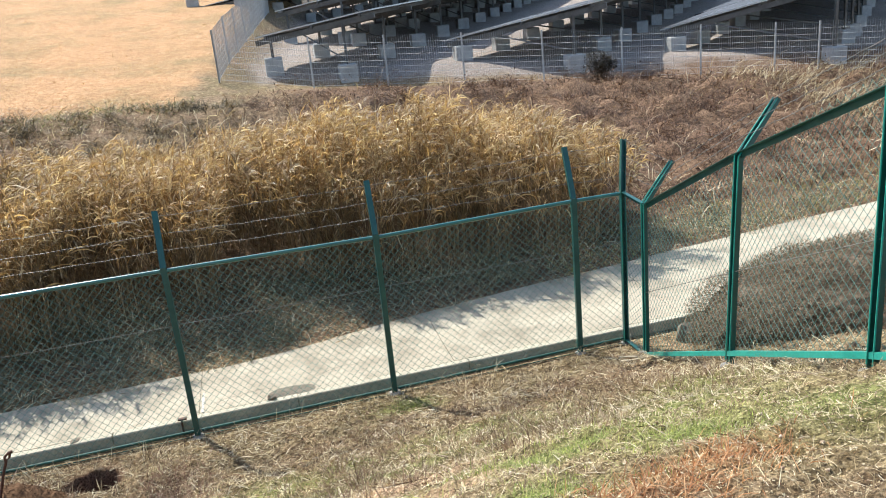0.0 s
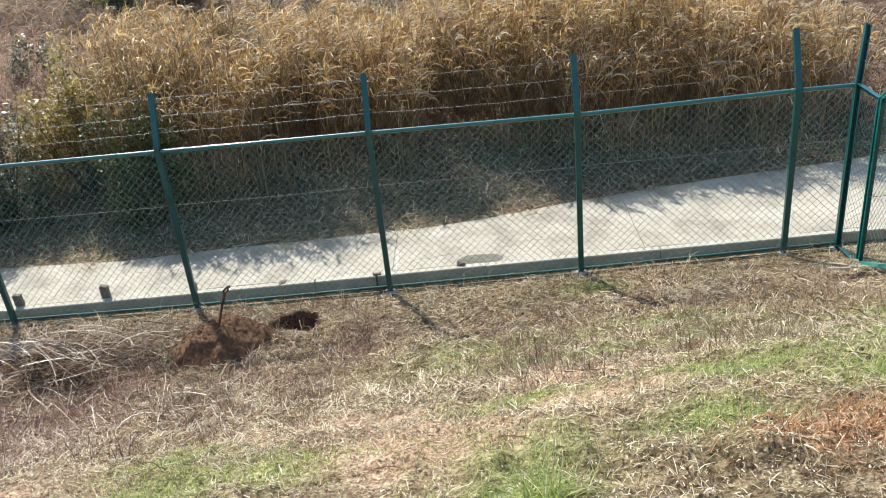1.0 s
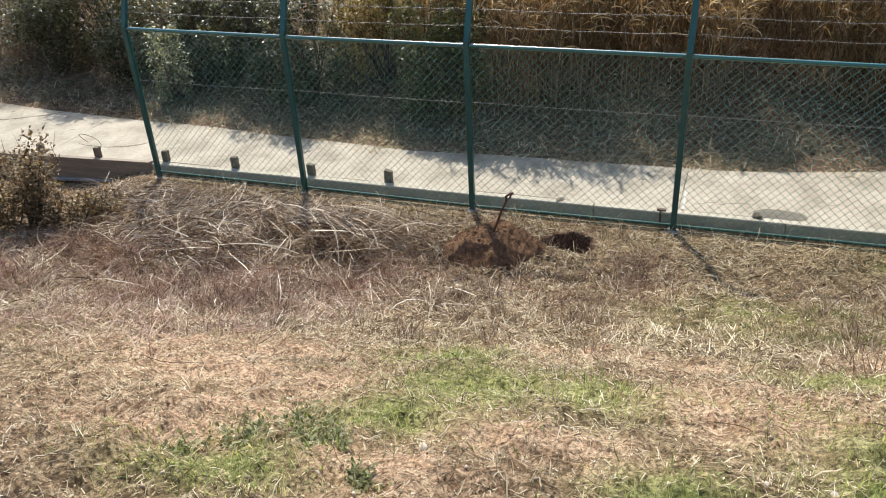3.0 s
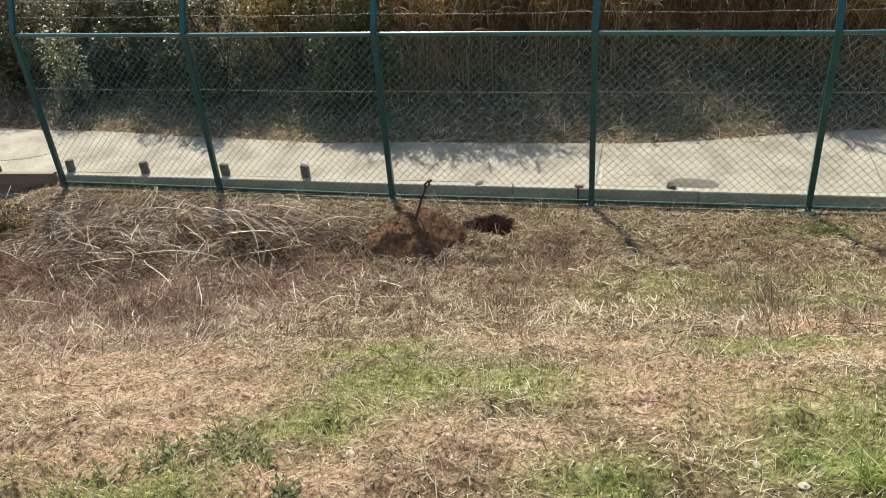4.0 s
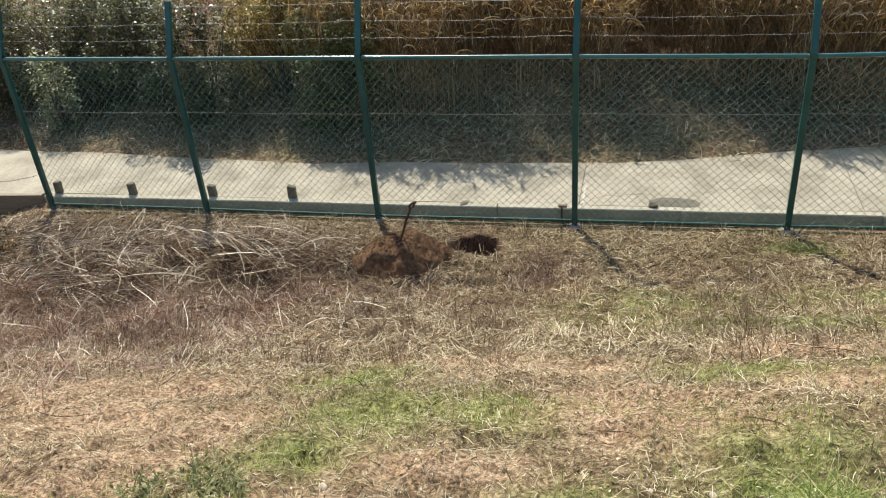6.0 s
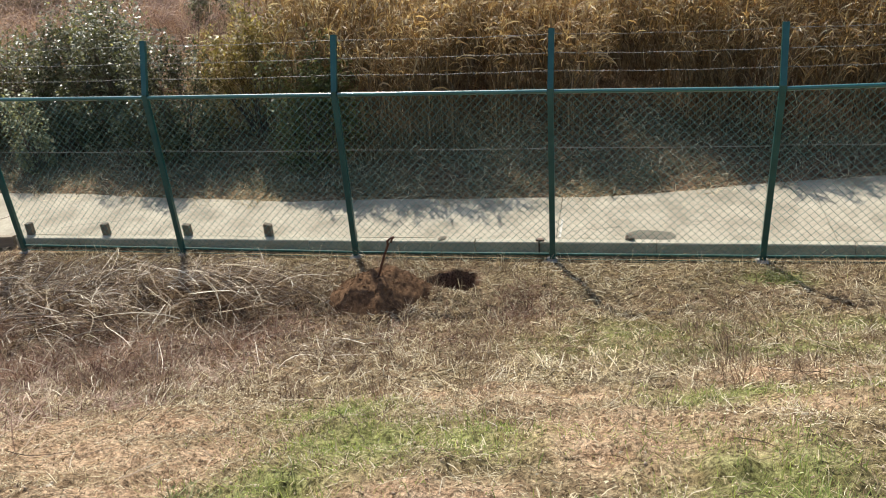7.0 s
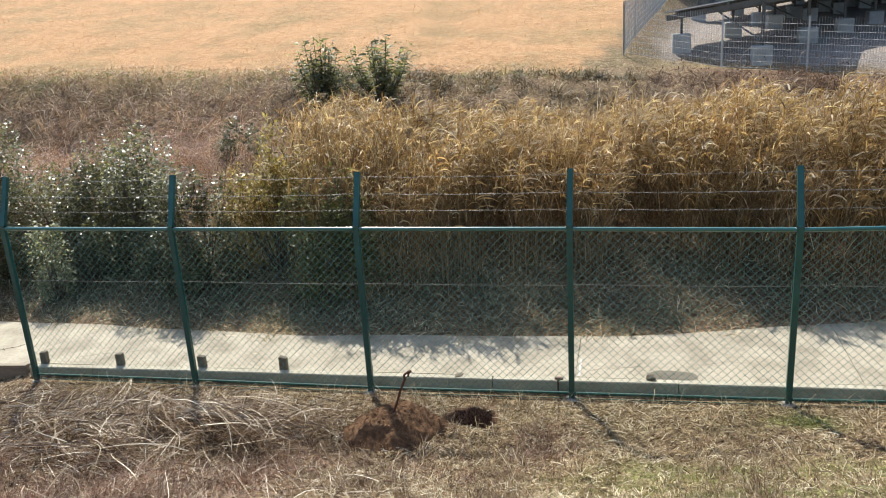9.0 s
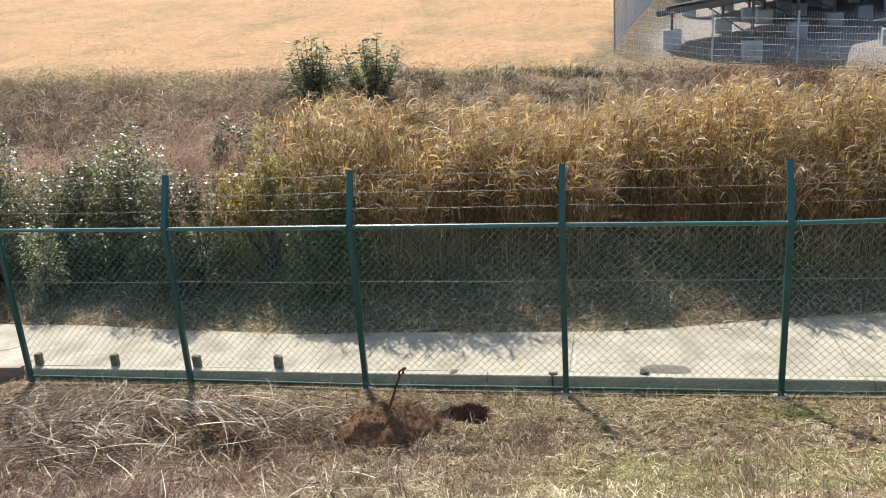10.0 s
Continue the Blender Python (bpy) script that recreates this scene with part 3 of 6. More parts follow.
ground_me = mesh_from("ground", np.stack([X, Y, Z], -1).reshape(-1, 3), quads, M_GROUND)
ground_me.polygons.foreach_set("use_smooth", np.ones(len(quads), bool))


def add_mask(me, name, values):
    a = me.attributes.new(name, "FLOAT", "POINT")
    a.data.foreach_set("value", np.asarray(values, np.float32).ravel())


EDGE_X = 0.05 + 0.14 * (Y - 14.2)
LAWN_EDGE = 10.8 + 0.5 * ripple(X * 0.5, Y * 0.15)
add_mask(ground_me, "lawn", step(0, 1.3, Y - LAWN_EDGE) * step(0.0, -0.5, X - EDGE_X + 0.2 * ripple(X, Y)))
add_mask(ground_me, "gravel", step(0.5, 1.6, X - EDGE_X + 0.2 * ripple(X, Y)) * step(0.4, 1.2, Y - fence_line(X) + 0.25 * ripple(X, Y)))
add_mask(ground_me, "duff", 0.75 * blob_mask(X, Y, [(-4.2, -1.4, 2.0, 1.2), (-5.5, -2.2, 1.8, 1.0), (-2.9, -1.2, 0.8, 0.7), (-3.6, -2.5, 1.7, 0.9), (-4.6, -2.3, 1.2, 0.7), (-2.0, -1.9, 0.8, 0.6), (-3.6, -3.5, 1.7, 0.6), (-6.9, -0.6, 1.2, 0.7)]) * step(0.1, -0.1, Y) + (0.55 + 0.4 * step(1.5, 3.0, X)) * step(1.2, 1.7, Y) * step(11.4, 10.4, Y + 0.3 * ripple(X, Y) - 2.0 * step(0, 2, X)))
add_mask(ground_me, "green", np.maximum(0.75 * blob_mask(X, Y, GREEN_SPOTS[:13]), 0.6 * blob_mask(X, Y, GREEN_SPOTS[13:])))
add_mask(ground_me, "bare", np.clip(1.3 * blob_mask(X, Y, BARE_SPOTS) * (0.75 + 0.35 * ripple(2.7 * X, 3.1 * Y)), 0, 1))
add_mask(ground_me, "red", 0.65 * blob_mask(X, Y, RED_SPOTS))
add_mask(ground_me, "dug", step(1.35, 0.95, np.hypot((X - HOLE[0]) / 0.23, (Y - HOLE[1]) / 0.19)))
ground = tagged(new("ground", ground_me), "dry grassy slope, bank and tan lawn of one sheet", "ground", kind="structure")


# ---- concrete path, kerb and stakes ----
path = tagged(new("path"), "pale weathered concrete footpath behind the green fence", "path", kind="structure")
JOINTS = [-40, -30, -22, -16.2, -13.4, -10.7, -8.0, -5.3, -2.65, 0.02, 2.66, 5.3, 8.0, 10.7, 14, 18, 24, 34]
for x0, x1 in zip(JOINTS[:-1], JOINTS[1:]):
    bm = bmesh.new()
    n = max(2, int((x1 - x0) / 0.25))
    sx = np.linspace(x0 + 0.003, x1 - 0.003, n + 1)
    tops, bots = [], []
    for x in sx:
        f = float(far_edge(x)) + 0.04
        nearside = 0.205 + (0.0 if x < 9 else 0.25 * (x - 9))
        z = float(path_z(x))
        tops.append([bm.verts.new((x, nearside + (f - nearside) * k / 4, z + 0.004 * math.sin(3 * x + 2 * k))) for k in range(5)])
        bots.append([bm.verts.new((x, y, z - 0.1)) for y in (nearside, f)])
    for i in range(n):
        for k in range(4):
            bm.faces.new((tops[i][k], tops[i + 1][k], tops[i + 1][k + 1], tops[i][k + 1]))
        bm.faces.new((bots[i][0], bots[i + 1][0], tops[i + 1][0], tops[i][0]))
        bm.faces.new((tops[i][4], tops[i + 1][4], bots[i + 1][1], bots[i][1]))
    for i in (0, n):
        bm.faces.new((bots[i][0], *tops[i], bots[i][1]))
    bmesh.ops.recalc_face_normals(bm, faces=bm.faces)
    part("slab", bm, M_PATH, path)

for pts, wide in ((((0.16, 0.34), (0.3, 0.42), (0.42, 0.4), (0.62, 0.47), (0.7, 0.44)), 0.004), (((0.5, 0.28), (0.58, 0.36), (0.62, 0.46)), 0.003), (((4.28, 0.55), (4.36, 0.7), (4.31, 0.82), (4.4, 0.95)), 0.006),
                  (((-5.75, 0.35), (-5.5, 0.47), (-5.2, 0.52), (-5.0, 0.62)), 0.004), (((-2.95, 0.75), (-2.6, 0.68), (-2.3, 0.74), (-2.05, 0.66)), 0.003), (((1.2, 0.5), (1.5, 0.62), (1.72, 0.6)), 0.003)):
    fine = [(xa + (xb - xa) * k / 4 + 0.012 * math.sin(17 * (xa + k)), ya + (yb - ya) * k / 4 + 0.012 * math.cos(23 * (ya + k))) for (xa, ya), (xb, yb) in zip(pts[:-1], pts[1:]) for k in range(4)]
    arr_part("crack", (np.array([(px, py + d * wide, float(path_z(px)) + 0.012) for px, py in fine for d in (-1, 1)]), np.array([(2 * k, 2 * k + 2, 2 * k + 3, 2 * k + 1) for k in range(len(fine) - 1)])), M_CRACK, path, "thin dark crack in the concrete")
part("joint_strip", box((0.022, 0.42, 0.012), (0.055, 0.43, float(path_z(0.055)) + 0.004), 0.002), M_JOINT, path, "pale narrow strip along a joint")

kerb = tagged(new("kerb"), "low grey concrete edging along the footpath", "kerb", kind="structure")
for x0 in np.arange(-6.2, 8.0, 1.8):
    x1 = x0 + 1.8
    za, zb = float(path_z(x0)), float(path_z(x1))
    bm = profile_bar([(-0.045, -0.22), (0.045, -0.22), (0.045, -0.006), (0.036, 0.006), (-0.036, 0.006), (-0.045, -0.006)], (x0 + 0.004, 0.155, za), (x1 - 0.004, 0.155, zb))
    part("kerb_segment", wobble(bm, 0.004, 2.0, x0), M_KERB, kerb)
board_edge = tagged(new("board_edging"), "weathered brown timber boards edging the footpath", "edging", kind="structure")
for x0 in (-11.8, -10.0, -8.1):
    x1 = x0 + 1.85
    bm = profile_bar([(-0.03, -0.34), (0.03, -0.34), (0.03, 0.012), (-0.03, 0.012)], (x0 + 0.004, 0.155, float(path_z(x0))), (x1 - 0.004, 0.155, float(path_z(x1))))
    part("board", wobble(bm, 0.005, 2.0, x0), M_BOARD, board_edge)
    za, zb = float(path_z(x0)) - 0.27, float(path_z(x1)) - 0.27
    part("batten", wobble(profile_bar([(-0.035, -0.012), (0.02, -0.012), (0.02, 0.012), (-0.035, 0.012)], (x0 + 0.3, 0.085, za), (x1 - 0.35, 0.085, zb)), 0.006, 3.0, x0), M_FOOT, board_edge, "pale thin batten at the board's foot")


def stake(x, top, w, lean=0.0, y=0.225):
    th = tagged(new("stake"), "short grey-brown timber stake beside the concrete kerb", "stake", "stakes along the kerb")
    z = float(path_z(x))
    bm = box((w, 0.06, 0.5), (0, 0, top - 0.25), 0.006)
    for v in bm.verts:
        v.co.z += 0.006 * math.sin(40 * v.co.x + x)
    part("post", wobble(bm, 0.004, 9, x), M_STAKE, th)
    th.matrix_basis = pose(x, y, z, 0, lean, 0)
    return th


for i, x in enumerate((-9.0, -8.04, -7.11, -6.06, -5.07, -4.05, -3.09)):
    stake(x, 0.145 - 0.006 * (i % 3), 0.085, (-2, 1.5, 0, 2, -1)[i % 5])
stake(-2.12, 0.075, 0.05)


def small_peg(x, y, top):
    th = tagged(new("peg"), "thin rusty iron peg with a flat head at the kerb", "peg")
    z = float(path_z(x))
    part("shank", box((0.018, 0.018, 0.3), (0, 0, top - 0.15), 0.002), M_RUST, th)
    part("head", box((0.085, 0.04, 0.02), (0.01, 0, top), 0.004), M_RUST, th)
    th.matrix_basis = pose(x, y, z)


small_peg(-0.14, 0.1, 0.04)


def stone(name, x, y, z, s, material, label, category, sx=1.0, sz=0.7, seed=1.0):
    bm = bmesh.new()
    bmesh.ops.create_icosphere(bm, subdivisions=2, radius=1.0)
    for v in bm.verts:
        v.co *= 1 + 0.32 * noise.noise(v.co * 1.3 + Vector((seed * 3.1, seed, 0)))
        v.co = Vector((v.co.x * s * sx, v.co.y * s, v.co.z * s * sz))
    me = bpy.data.meshes.new(name)
    bm.to_mesh(me)
    bm.free()
    me.materials.append(material)
    ob = new(name, me)
    ob.location = (x, y, z + s * sz * 0.55)
    ob.rotation_euler = (0, 0, seed * 2.1)
    return tagged(ob, label, category)


stone("stone", 0.745, 0.2, float(path_z(0.745)), 0.045, M_STAKE, "brown stone lying on the kerb edge", "stone", 1.1, 0.8, 1)
stone("stone", -1.15, 0.18, float(path_z(-1.15)), 0.04, M_STAKE, "flat brown stone lying on the kerb edge", "stone", 1.4, 0.35, 2)
mud = stone("mud_patch", 1.0, 0.3, float(path_z(0.98)) - 0.011, 0.2, M_MUD, "thin grey-brown patch of dried mud on the concrete path", "mud", 1.5, 0.055, 3)
mud.rotation_euler = (0, 0, 0.05)
mud.scale = (1, 0.7, 1)


# ---- the green fence ----
ANGLE = [(-0.02, -0.05), (-0.016, -0.05), (-0.016, -0.004), (0.024, -0.004), (0.024, 0.0), (-0.02, 0.0)]
CHANNEL = [(-0.027, -0.02), (-0.027, 0.02), (-0.021, 0.02), (-0.021, -0.013), (0.021, -0.013), (0.021, 0.02), (0.027, 0.02), (0.027, -0.02)]
PITCH = 0.0795


def link_mesh(a, b, height):
    """Woven wire between two posts: a and b are its lower corners; the wires run both ways on the slant."""
    a, b = np.array(a, float), np.array(b, float)
    run = b - a
    length = math.hypot(run[0], run[1])
    h = np.array([run[0], run[1], 0]) / length
    grade = run[2] / length
    nrm = np.array([-h[1], h[0], 0])
    A, B = [], []
    for sgn in (1, -1):
        for c in np.arange(-height if sgn > 0 else 0, length if sgn > 0 else length + height, PITCH):
            # s = c + sgn * v, 0 <= s <= length, 0 <= v <= height
            v0, v1 = ((max(0, -c), min(height, length - c)) if sgn > 0 else (max(0, c - length), min(height, c)))
            if v1 - v0 < 0.01:
                continue
            for v, store in ((v0, A), (v1, B)):
                s = c + sgn * v
                store.append(a + h * s + np.array([0, 0, v + grade * s]) + nrm * 0.0028 * sgn)
    return tubes(A, B, 0.0019, 4)


def barbed(a, b, sag=0.012, seed=0):
    """A strand of barbed wire with barbs a hand's width apart."""
    a, b = np.array(a, float), np.array(b, float)
    n = 14
    s = np.linspace(0, 1, n)[:, None]
    pts = a + (b - a) * s
    pts[:, 2] -= (sag * 4 * s * (1 - s))[:, 0] + 0.004 * np.sin(np.arange(n) * 2.1 + seed)
    V, Q = chain(pts, 0.0023, 4)
    m = int(np.linalg.norm(b - a) / 0.125)
    t = (np.arange(m) + 0.5) / m
    c = a + (b - a) * t[:, None]
    c[:, 2] -= sag * 4 * t * (1 - t)
    r = np.random.default_rng(int(seed) + 3)
    d1 = r.normal(0, 1, (m, 3))
    d1 = d1 / np.linalg.norm(d1, axis=1)[:, None] * 0.016
    d2 = r.normal(0, 1, (m, 3))
    d2 = d2 / np.linalg.norm(d2, axis=1)[:, None] * 0.016
    return join((V, Q), tubes(c - d1, c + d1, 0.0018, 3), tubes(c - d2, c + d2, 0.0018, 3))


fence = tagged(new("chain_link_fence"), "green chain-link fence with barbed wire on slanted arms", "fence")


def fence_post(p, top, lean, front, tilt=0.0):
    """Channel post at p up to height top, its head tilt metres up the slope, and its slanted arm that leans by the vector lean; front: the way its web faces."""
    x, y, z = p
    h = y - tilt
    post = part("fence_post", profile_bar(CHANNEL, (x, y, z - 0.35), (x, h, top), front), M_GREEN, fence)
    fx, fy = front[0] * 0.02, front[1] * 0.02
    # bright strips stand in for the sun's highlight on the flange edges
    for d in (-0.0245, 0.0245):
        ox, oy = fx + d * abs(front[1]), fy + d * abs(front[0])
        arr_part("edge_glint", chain([(x + ox, y + oy, z), (x + ox, h + oy, top)], 0.0055 if abs(front[0]) else 0.003, 6), M_SUNLIT, post, "sun glint along the post's edge, as a brighter strip", True)
    e = Vector((x, h, top)) + Vector(lean)
    bm = profile_bar(CHANNEL, (x, h, top - 0.03), e, front)
    arm = part("arm", bm, M_GREEN, post)
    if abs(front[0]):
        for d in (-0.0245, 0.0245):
            arr_part("edge_glint", chain([(x - 0.014, h + d, top), (e[0] - 0.014, e[1] + d, e[2])], 0.0055, 6), M_SUNLIT, arm, smooth=True)
    bm = box((0.13, 0.12, 0.2), (x, y - 0.01, float(land(x, y - 0.05)) - 0.088), 0.02)
    part("footing", wobble(bm, 0.008, 6, x), M_FOOT, post, "pale concrete footing")
    return post


POSTS = [(-6.02, 0), (-4.03, 0), (-2.045, 0), (0, 0), (1.97, 0), (4.0, 0), (4.53, 0)]
BOT = [-0.07, -0.05, -0.04, 0.0, 0.036, 0.09, 0.1]
RAIL = [1.69, 1.69, 1.698, 1.704, 1.703, 1.752, 1.754]
for (x, y), zb, zt in zip(POSTS, BOT, RAIL):
    corner = x > 4.2
    fence_post((x, y, zb), zt + 0.01, (0.1, 0.16, 0.49) if corner else (0, 0.2, 0.485), (0, -1, 0) if corner else (0, 1, 0))
for i in range(6):
    (xa, _), (xb, _) = POSTS[i], POSTS[i + 1]
    arr_part("top_rail", chain([(xa + 0.032, 0.0, RAIL[i] - 0.022), (xb - 0.032, 0.0, RAIL[i + 1] - 0.022)], 0.02, 16), M_RAIL, fence, smooth=True)
    arr_part("bottom_rail", chain([(xa + 0.032, -0.005, BOT[i] + 0.022), (xb - 0.032, -0.005, BOT[i + 1] + 0.022)], 0.014, 12), M_LOWRAIL, fence, smooth=True)
    arr_part("bottom_wire", chain([(xa + 0.032, -0.012, BOT[i] - 0.03), (xb - 0.032, -0.012, BOT[i + 1] - 0.03)], 0.005, 8), M_LOWRAIL, fence, smooth=True)
    arr_part("wire_netting", link_mesh((xa, 0.026, BOT[i] + 0.0), (xb, 0.026, BOT[i + 1] + 0.0), (RAIL[i] + RAIL[i + 1] - BOT[i] - BOT[i + 1]) / 2 - 0.01), M_MESH, fence)
    mid = 1.115 + 0.008 * i
    arr_part("tension_wire", chain([(xa, 0.012, mid + BOT[i] * 0.5), ((xa + xb) / 2, 0.012, mid - 0.006 + (BOT[i] + BOT[i + 1]) * 0.25), (xb, 0.012, mid + BOT[i + 1] * 0.5)], 0.003, 5), M_WIRE, fence)
    for k, f in enumerate((0.32, 0.62, 0.94)):
        arr_part("barbed_wire", barbed((xa, 0.2 * f - 0.012, RAIL[i] + 0.48 * f), (xb, 0.2 * f - 0.012, RAIL[i + 1] + 0.48 * f), seed=i * 3 + k), M_WIRE, fence)

# the stretch that climbs the slope
side_fence = tagged(new("chain_link_fence"), "green chain-link fence climbing the grassy slope", "fence")
SIDE = [(4.58, -0.38, 0.02, 1.7), (4.4, -2.2, 0.87, 2.55), (4.17, -4.0, 1.7, 3.28), (3.95, -5.9, 2.5, 4.05)]
main_fence, fence = fence, side_fence
for x, y, zb, zt in SIDE:
    fence_post((x, y, zb), zt + 0.01, (0.33, 0.05, 0.37), (-1, 0, 0), 0.08 if -3 < y < -1 else 0.0)
for i in range(3):
    a, b = SIDE[i], SIDE[i + 1]
    part("top_rail", profile_bar([(-0.022, -0.045), (-0.018, -0.045), (-0.018, -0.004), (0.022, -0.004), (0.022, 0.0), (-0.022, 0.0)], a[:2] + (a[3],), b[:2] + (b[3],)), M_GREEN, fence)
    # this rail's sunlit look is in its brighter colour
    part("bottom_rail", profile_bar([(-0.02, -0.01), (-0.02, 0.03), (0.02, 0.03), (0.02, -0.01)], (a[0], a[1], a[2] + 0.05), (b[0], b[1], b[2] + 0.05)), M_SUNLIT, fence)
    arr_part("wire_netting", link_mesh((a[0] + 0.03, a[1], a[2]), (b[0] + 0.03, b[1], b[2]), a[3] - a[2] - 0.01), M_MESH, fence)
    arr_part("tension_wire", chain([(a[0], a[1], a[2] + 0.75), (b[0], b[1], b[2] + 0.75)], 0.003, 5), M_WIRE, fence)
    for k, f in enumerate((0.35, 0.65, 0.95)):
        arr_part("barbed_wire", barbed((a[0] + 0.33 * f, a[1] + 0.05 * f, a[3] + 0.37 * f), (b[0] + 0.33 * f, b[1] + 0.05 * f, b[3] + 0.37 * f), seed=40 + i * 3 + k), M_WIRE, fence)
fence = main_fence
# the short return that joins the two
part("top_rail", profile_bar([(y, z) for y, z in ANGLE], (4.53, -0.02, 1.754), (4.58, -0.36, 1.71)), M_GREEN, fence)
part("bottom_rail", profile_bar([(y, z) for y, z in ANGLE], (4.53, -0.02, 0.11), (4.58, -0.36, 0.06)), M_GREEN, fence)
arr_part("wire_netting", link_mesh((4.54, 0.0, 0.09), (4.58, -0.36, 0.04), 1.66), M_MESH, fence)
for k, f in enumerate((0.35, 0.65, 0.95)):
    arr_part("barbed_wire", barbed((4.53 + 0.1 * f, 0.16 * f, 1.785 + 0.49 * f), (4.58 + 0.33 * f, -0.38 + 0.05 * f, 1.725 + 0.37 * f), seed=70 + k), M_WIRE, fence)

# old wooden post and slack strands past the fence's end
old_post = tagged(new("old_post"), "leaning weathered wooden post beside the path", "post")
bm = box((0.07, 0.07, 1.25), (0, 0, 0.3), 0.01)
part("shaft", wobble(bm, 0.008, 5), M_STAKE, old_post)
old_post.matrix_basis = pose(-9.24, 0.0, -0.22, 0, -6, 12)
slack = tagged(new("slack_wire"), "rusty slack wires hanging beside the path edge", "wire")
for a, b, s, q in (((-6.05, 0.05, 1.35), (-9.3, 0.02, 0.62), 0.12, 1), ((-6.05, 0.05, 0.95), (-9.28, 0.02, 0.35), 0.14, 2), ((-6.05, 0.1, 0.3), (-7.3, 0.16, 0.12), 0.06, 3)):
    arr_part("strand", barbed(a, b, s, q), M_RUST, slack)
loop = [(-7.15 - 0.03 * k + 0.14 * math.sin(k * 0.7), 0.24 + 0.02 * k, -0.05 + 0.22 * math.sin(k * 0.31)) for k in range(10)]
arr_part("strand", chain(loop, 0.004, 4), M_RUST, slack)


# ---- earth heap and spade ----
def mound_height(x, y):
    """Height of the loose earth over the ground."""
    dx, dy = (x + 1.56) / 0.46, (y + 0.78) / np.where(y < -0.78, 0.5, 0.4)
    a = np.arctan2(dy, dx)
    r = np.hypot(dx, dy) / (1 + 0.07 * np.sin(2 * a + 0.6) + 0.06 * np.sin(5 * a + 1.3))
    return 0.28 * np.clip(1 - r, 0, 1) ** 0.8 * (1 - 0.25 * np.exp(-(r / 0.3) ** 2)), r


n, m = 90, 40
t, q = np.meshgrid(np.linspace(0, 2 * np.pi, n, endpoint=False), np.linspace(0, 1.12, m + 1))
mx, my = -1.56 + 0.5 * q * np.cos(t), -0.78 + 0.52 * q * np.sin(t)
rise, q = mound_height(mx, my)
mz = land(mx, my) + rise + (0.0055 * ripple(9 * mx, 8 * my) + 0.0016 * ripple(23 * mx, 21 * my + 1)) * np.clip(1.3 - q, 0, 1) - 0.03 * step(0.85, 1.15, q)
idx = np.arange((m + 1) * n).reshape(m + 1, n)
Q = np.stack([idx[:-1], np.roll(idx[:-1], -1, 1), np.roll(idx[1:], -1, 1), idx[1:]], -1).reshape(-1, 4)
mound_me = mesh_from("earth_mound", np.stack([mx, my, mz], -1).reshape(-1, 3), Q, M_EARTH)
mound_me.polygons.foreach_set("use_smooth", np.ones(len(Q), bool))
tagged(new("earth_mound", mound_me), "mound of fresh red-brown earth beside the dug hole", "earth mound")

crumb_n = 5200
ca, cr = rng.uniform(0, 2 * np.pi, crumb_n), np.sqrt(rng.uniform(0, 1.5, crumb_n))
cxs, cys = -1.54 + 0.46 * cr * np.cos(ca), -0.8 + 0.47 * cr * np.sin(ca)
cs = 0.002 + 0.006 * rng.uniform(0, 1, crumb_n) ** 5
cc = np.stack([cxs, cys, land(cxs, cys) + mound_height(cxs, cys)[0] + 0.004], 1)
stuff("earth_crumbs", grains(cc, cs), M_EARTH, "loose crumbs of red-brown earth round the mound", "earth")

spade = tagged(new("spade"), "rusty-brown spade stuck slanting in the earth mound", "spade")
arr_part("shaft", chain([(0, 0, -0.15), (0.008, 0, 0.1), (0.0, 0, 0.3), (0.004, 0, 0.44)], 0.0115, 8), M_RUST, spade, smooth=True)
V, Q = join(chain([(0.004, 0, 0.43), (-0.014, 0, 0.47), (0.016, 0, 0.52)], (0.012, 0.01), 6), chain([(0.0, 0, 0.44), (0.024, 0, 0.47), (0.02, 0, 0.52)], (0.01, 0.011), 6), chain([(0.008, 0, 0.51), (0.036, 0, 0.53)], 0.013, 6))
arr_part("grip", (V, Q), M_RUST, spade, "worn handle grip", True)
part("blade", box((0.14, 0.02, 0.22), (0, 0, -0.2), 0.008), M_RUST, spade)
spade.matrix_basis = pose(-1.575, -0.86, 0.135, 4, 21, 8)

stone("stone", 5.12, -0.22, float(land(5.12, -0.22)) - 0.02, 0.12, M_STAKE, "rough brown stone behind the fence corner", "stone", 0.9, 1.2, 7)
for k, (a, b) in enumerate((((4.25, -0.42), (4.62, -0.72)), ((4.18, -0.62), (4.5, -0.78)))):
    stick = tagged(new("stick"), "pale dead stick lying by the fence corner", "stick")
    arr_part("stem", chain([(a[0] + (b[0] - a[0]) * f, a[1] + (b[1] - a[1]) * f + 0.012 * math.sin(9 * f + k), float(land(a[0] + (b[0] - a[0]) * f, a[1] + (b[1] - a[1]) * f)) + 0.02) for f in np.linspace(0, 1, 7)], (0.012, 0.006), 6), M_BLEACHED, stick, smooth=True)

# stones on the slope
for k, (x, y, s) in enumerate(((-0.26, -5.65, 0.022), (0.69, -5.58, 0.018), (0.77, -5.64, 0.017), (0.86, -5.56, 0.02), (0.72, -5.76, 0.024), (0.95, -5.7, 0.02), (0.8, -5.82, 0.02), (1.15, -5.72, 0.022), (-1.3, -5.45, 0.02))):
    stone("stone", x, y, float(land(x, y)) - 0.004, s * 0.62, M_STONE, "small pale stone on the dry slope", "stone", 1.3, 0.5, k + 4)


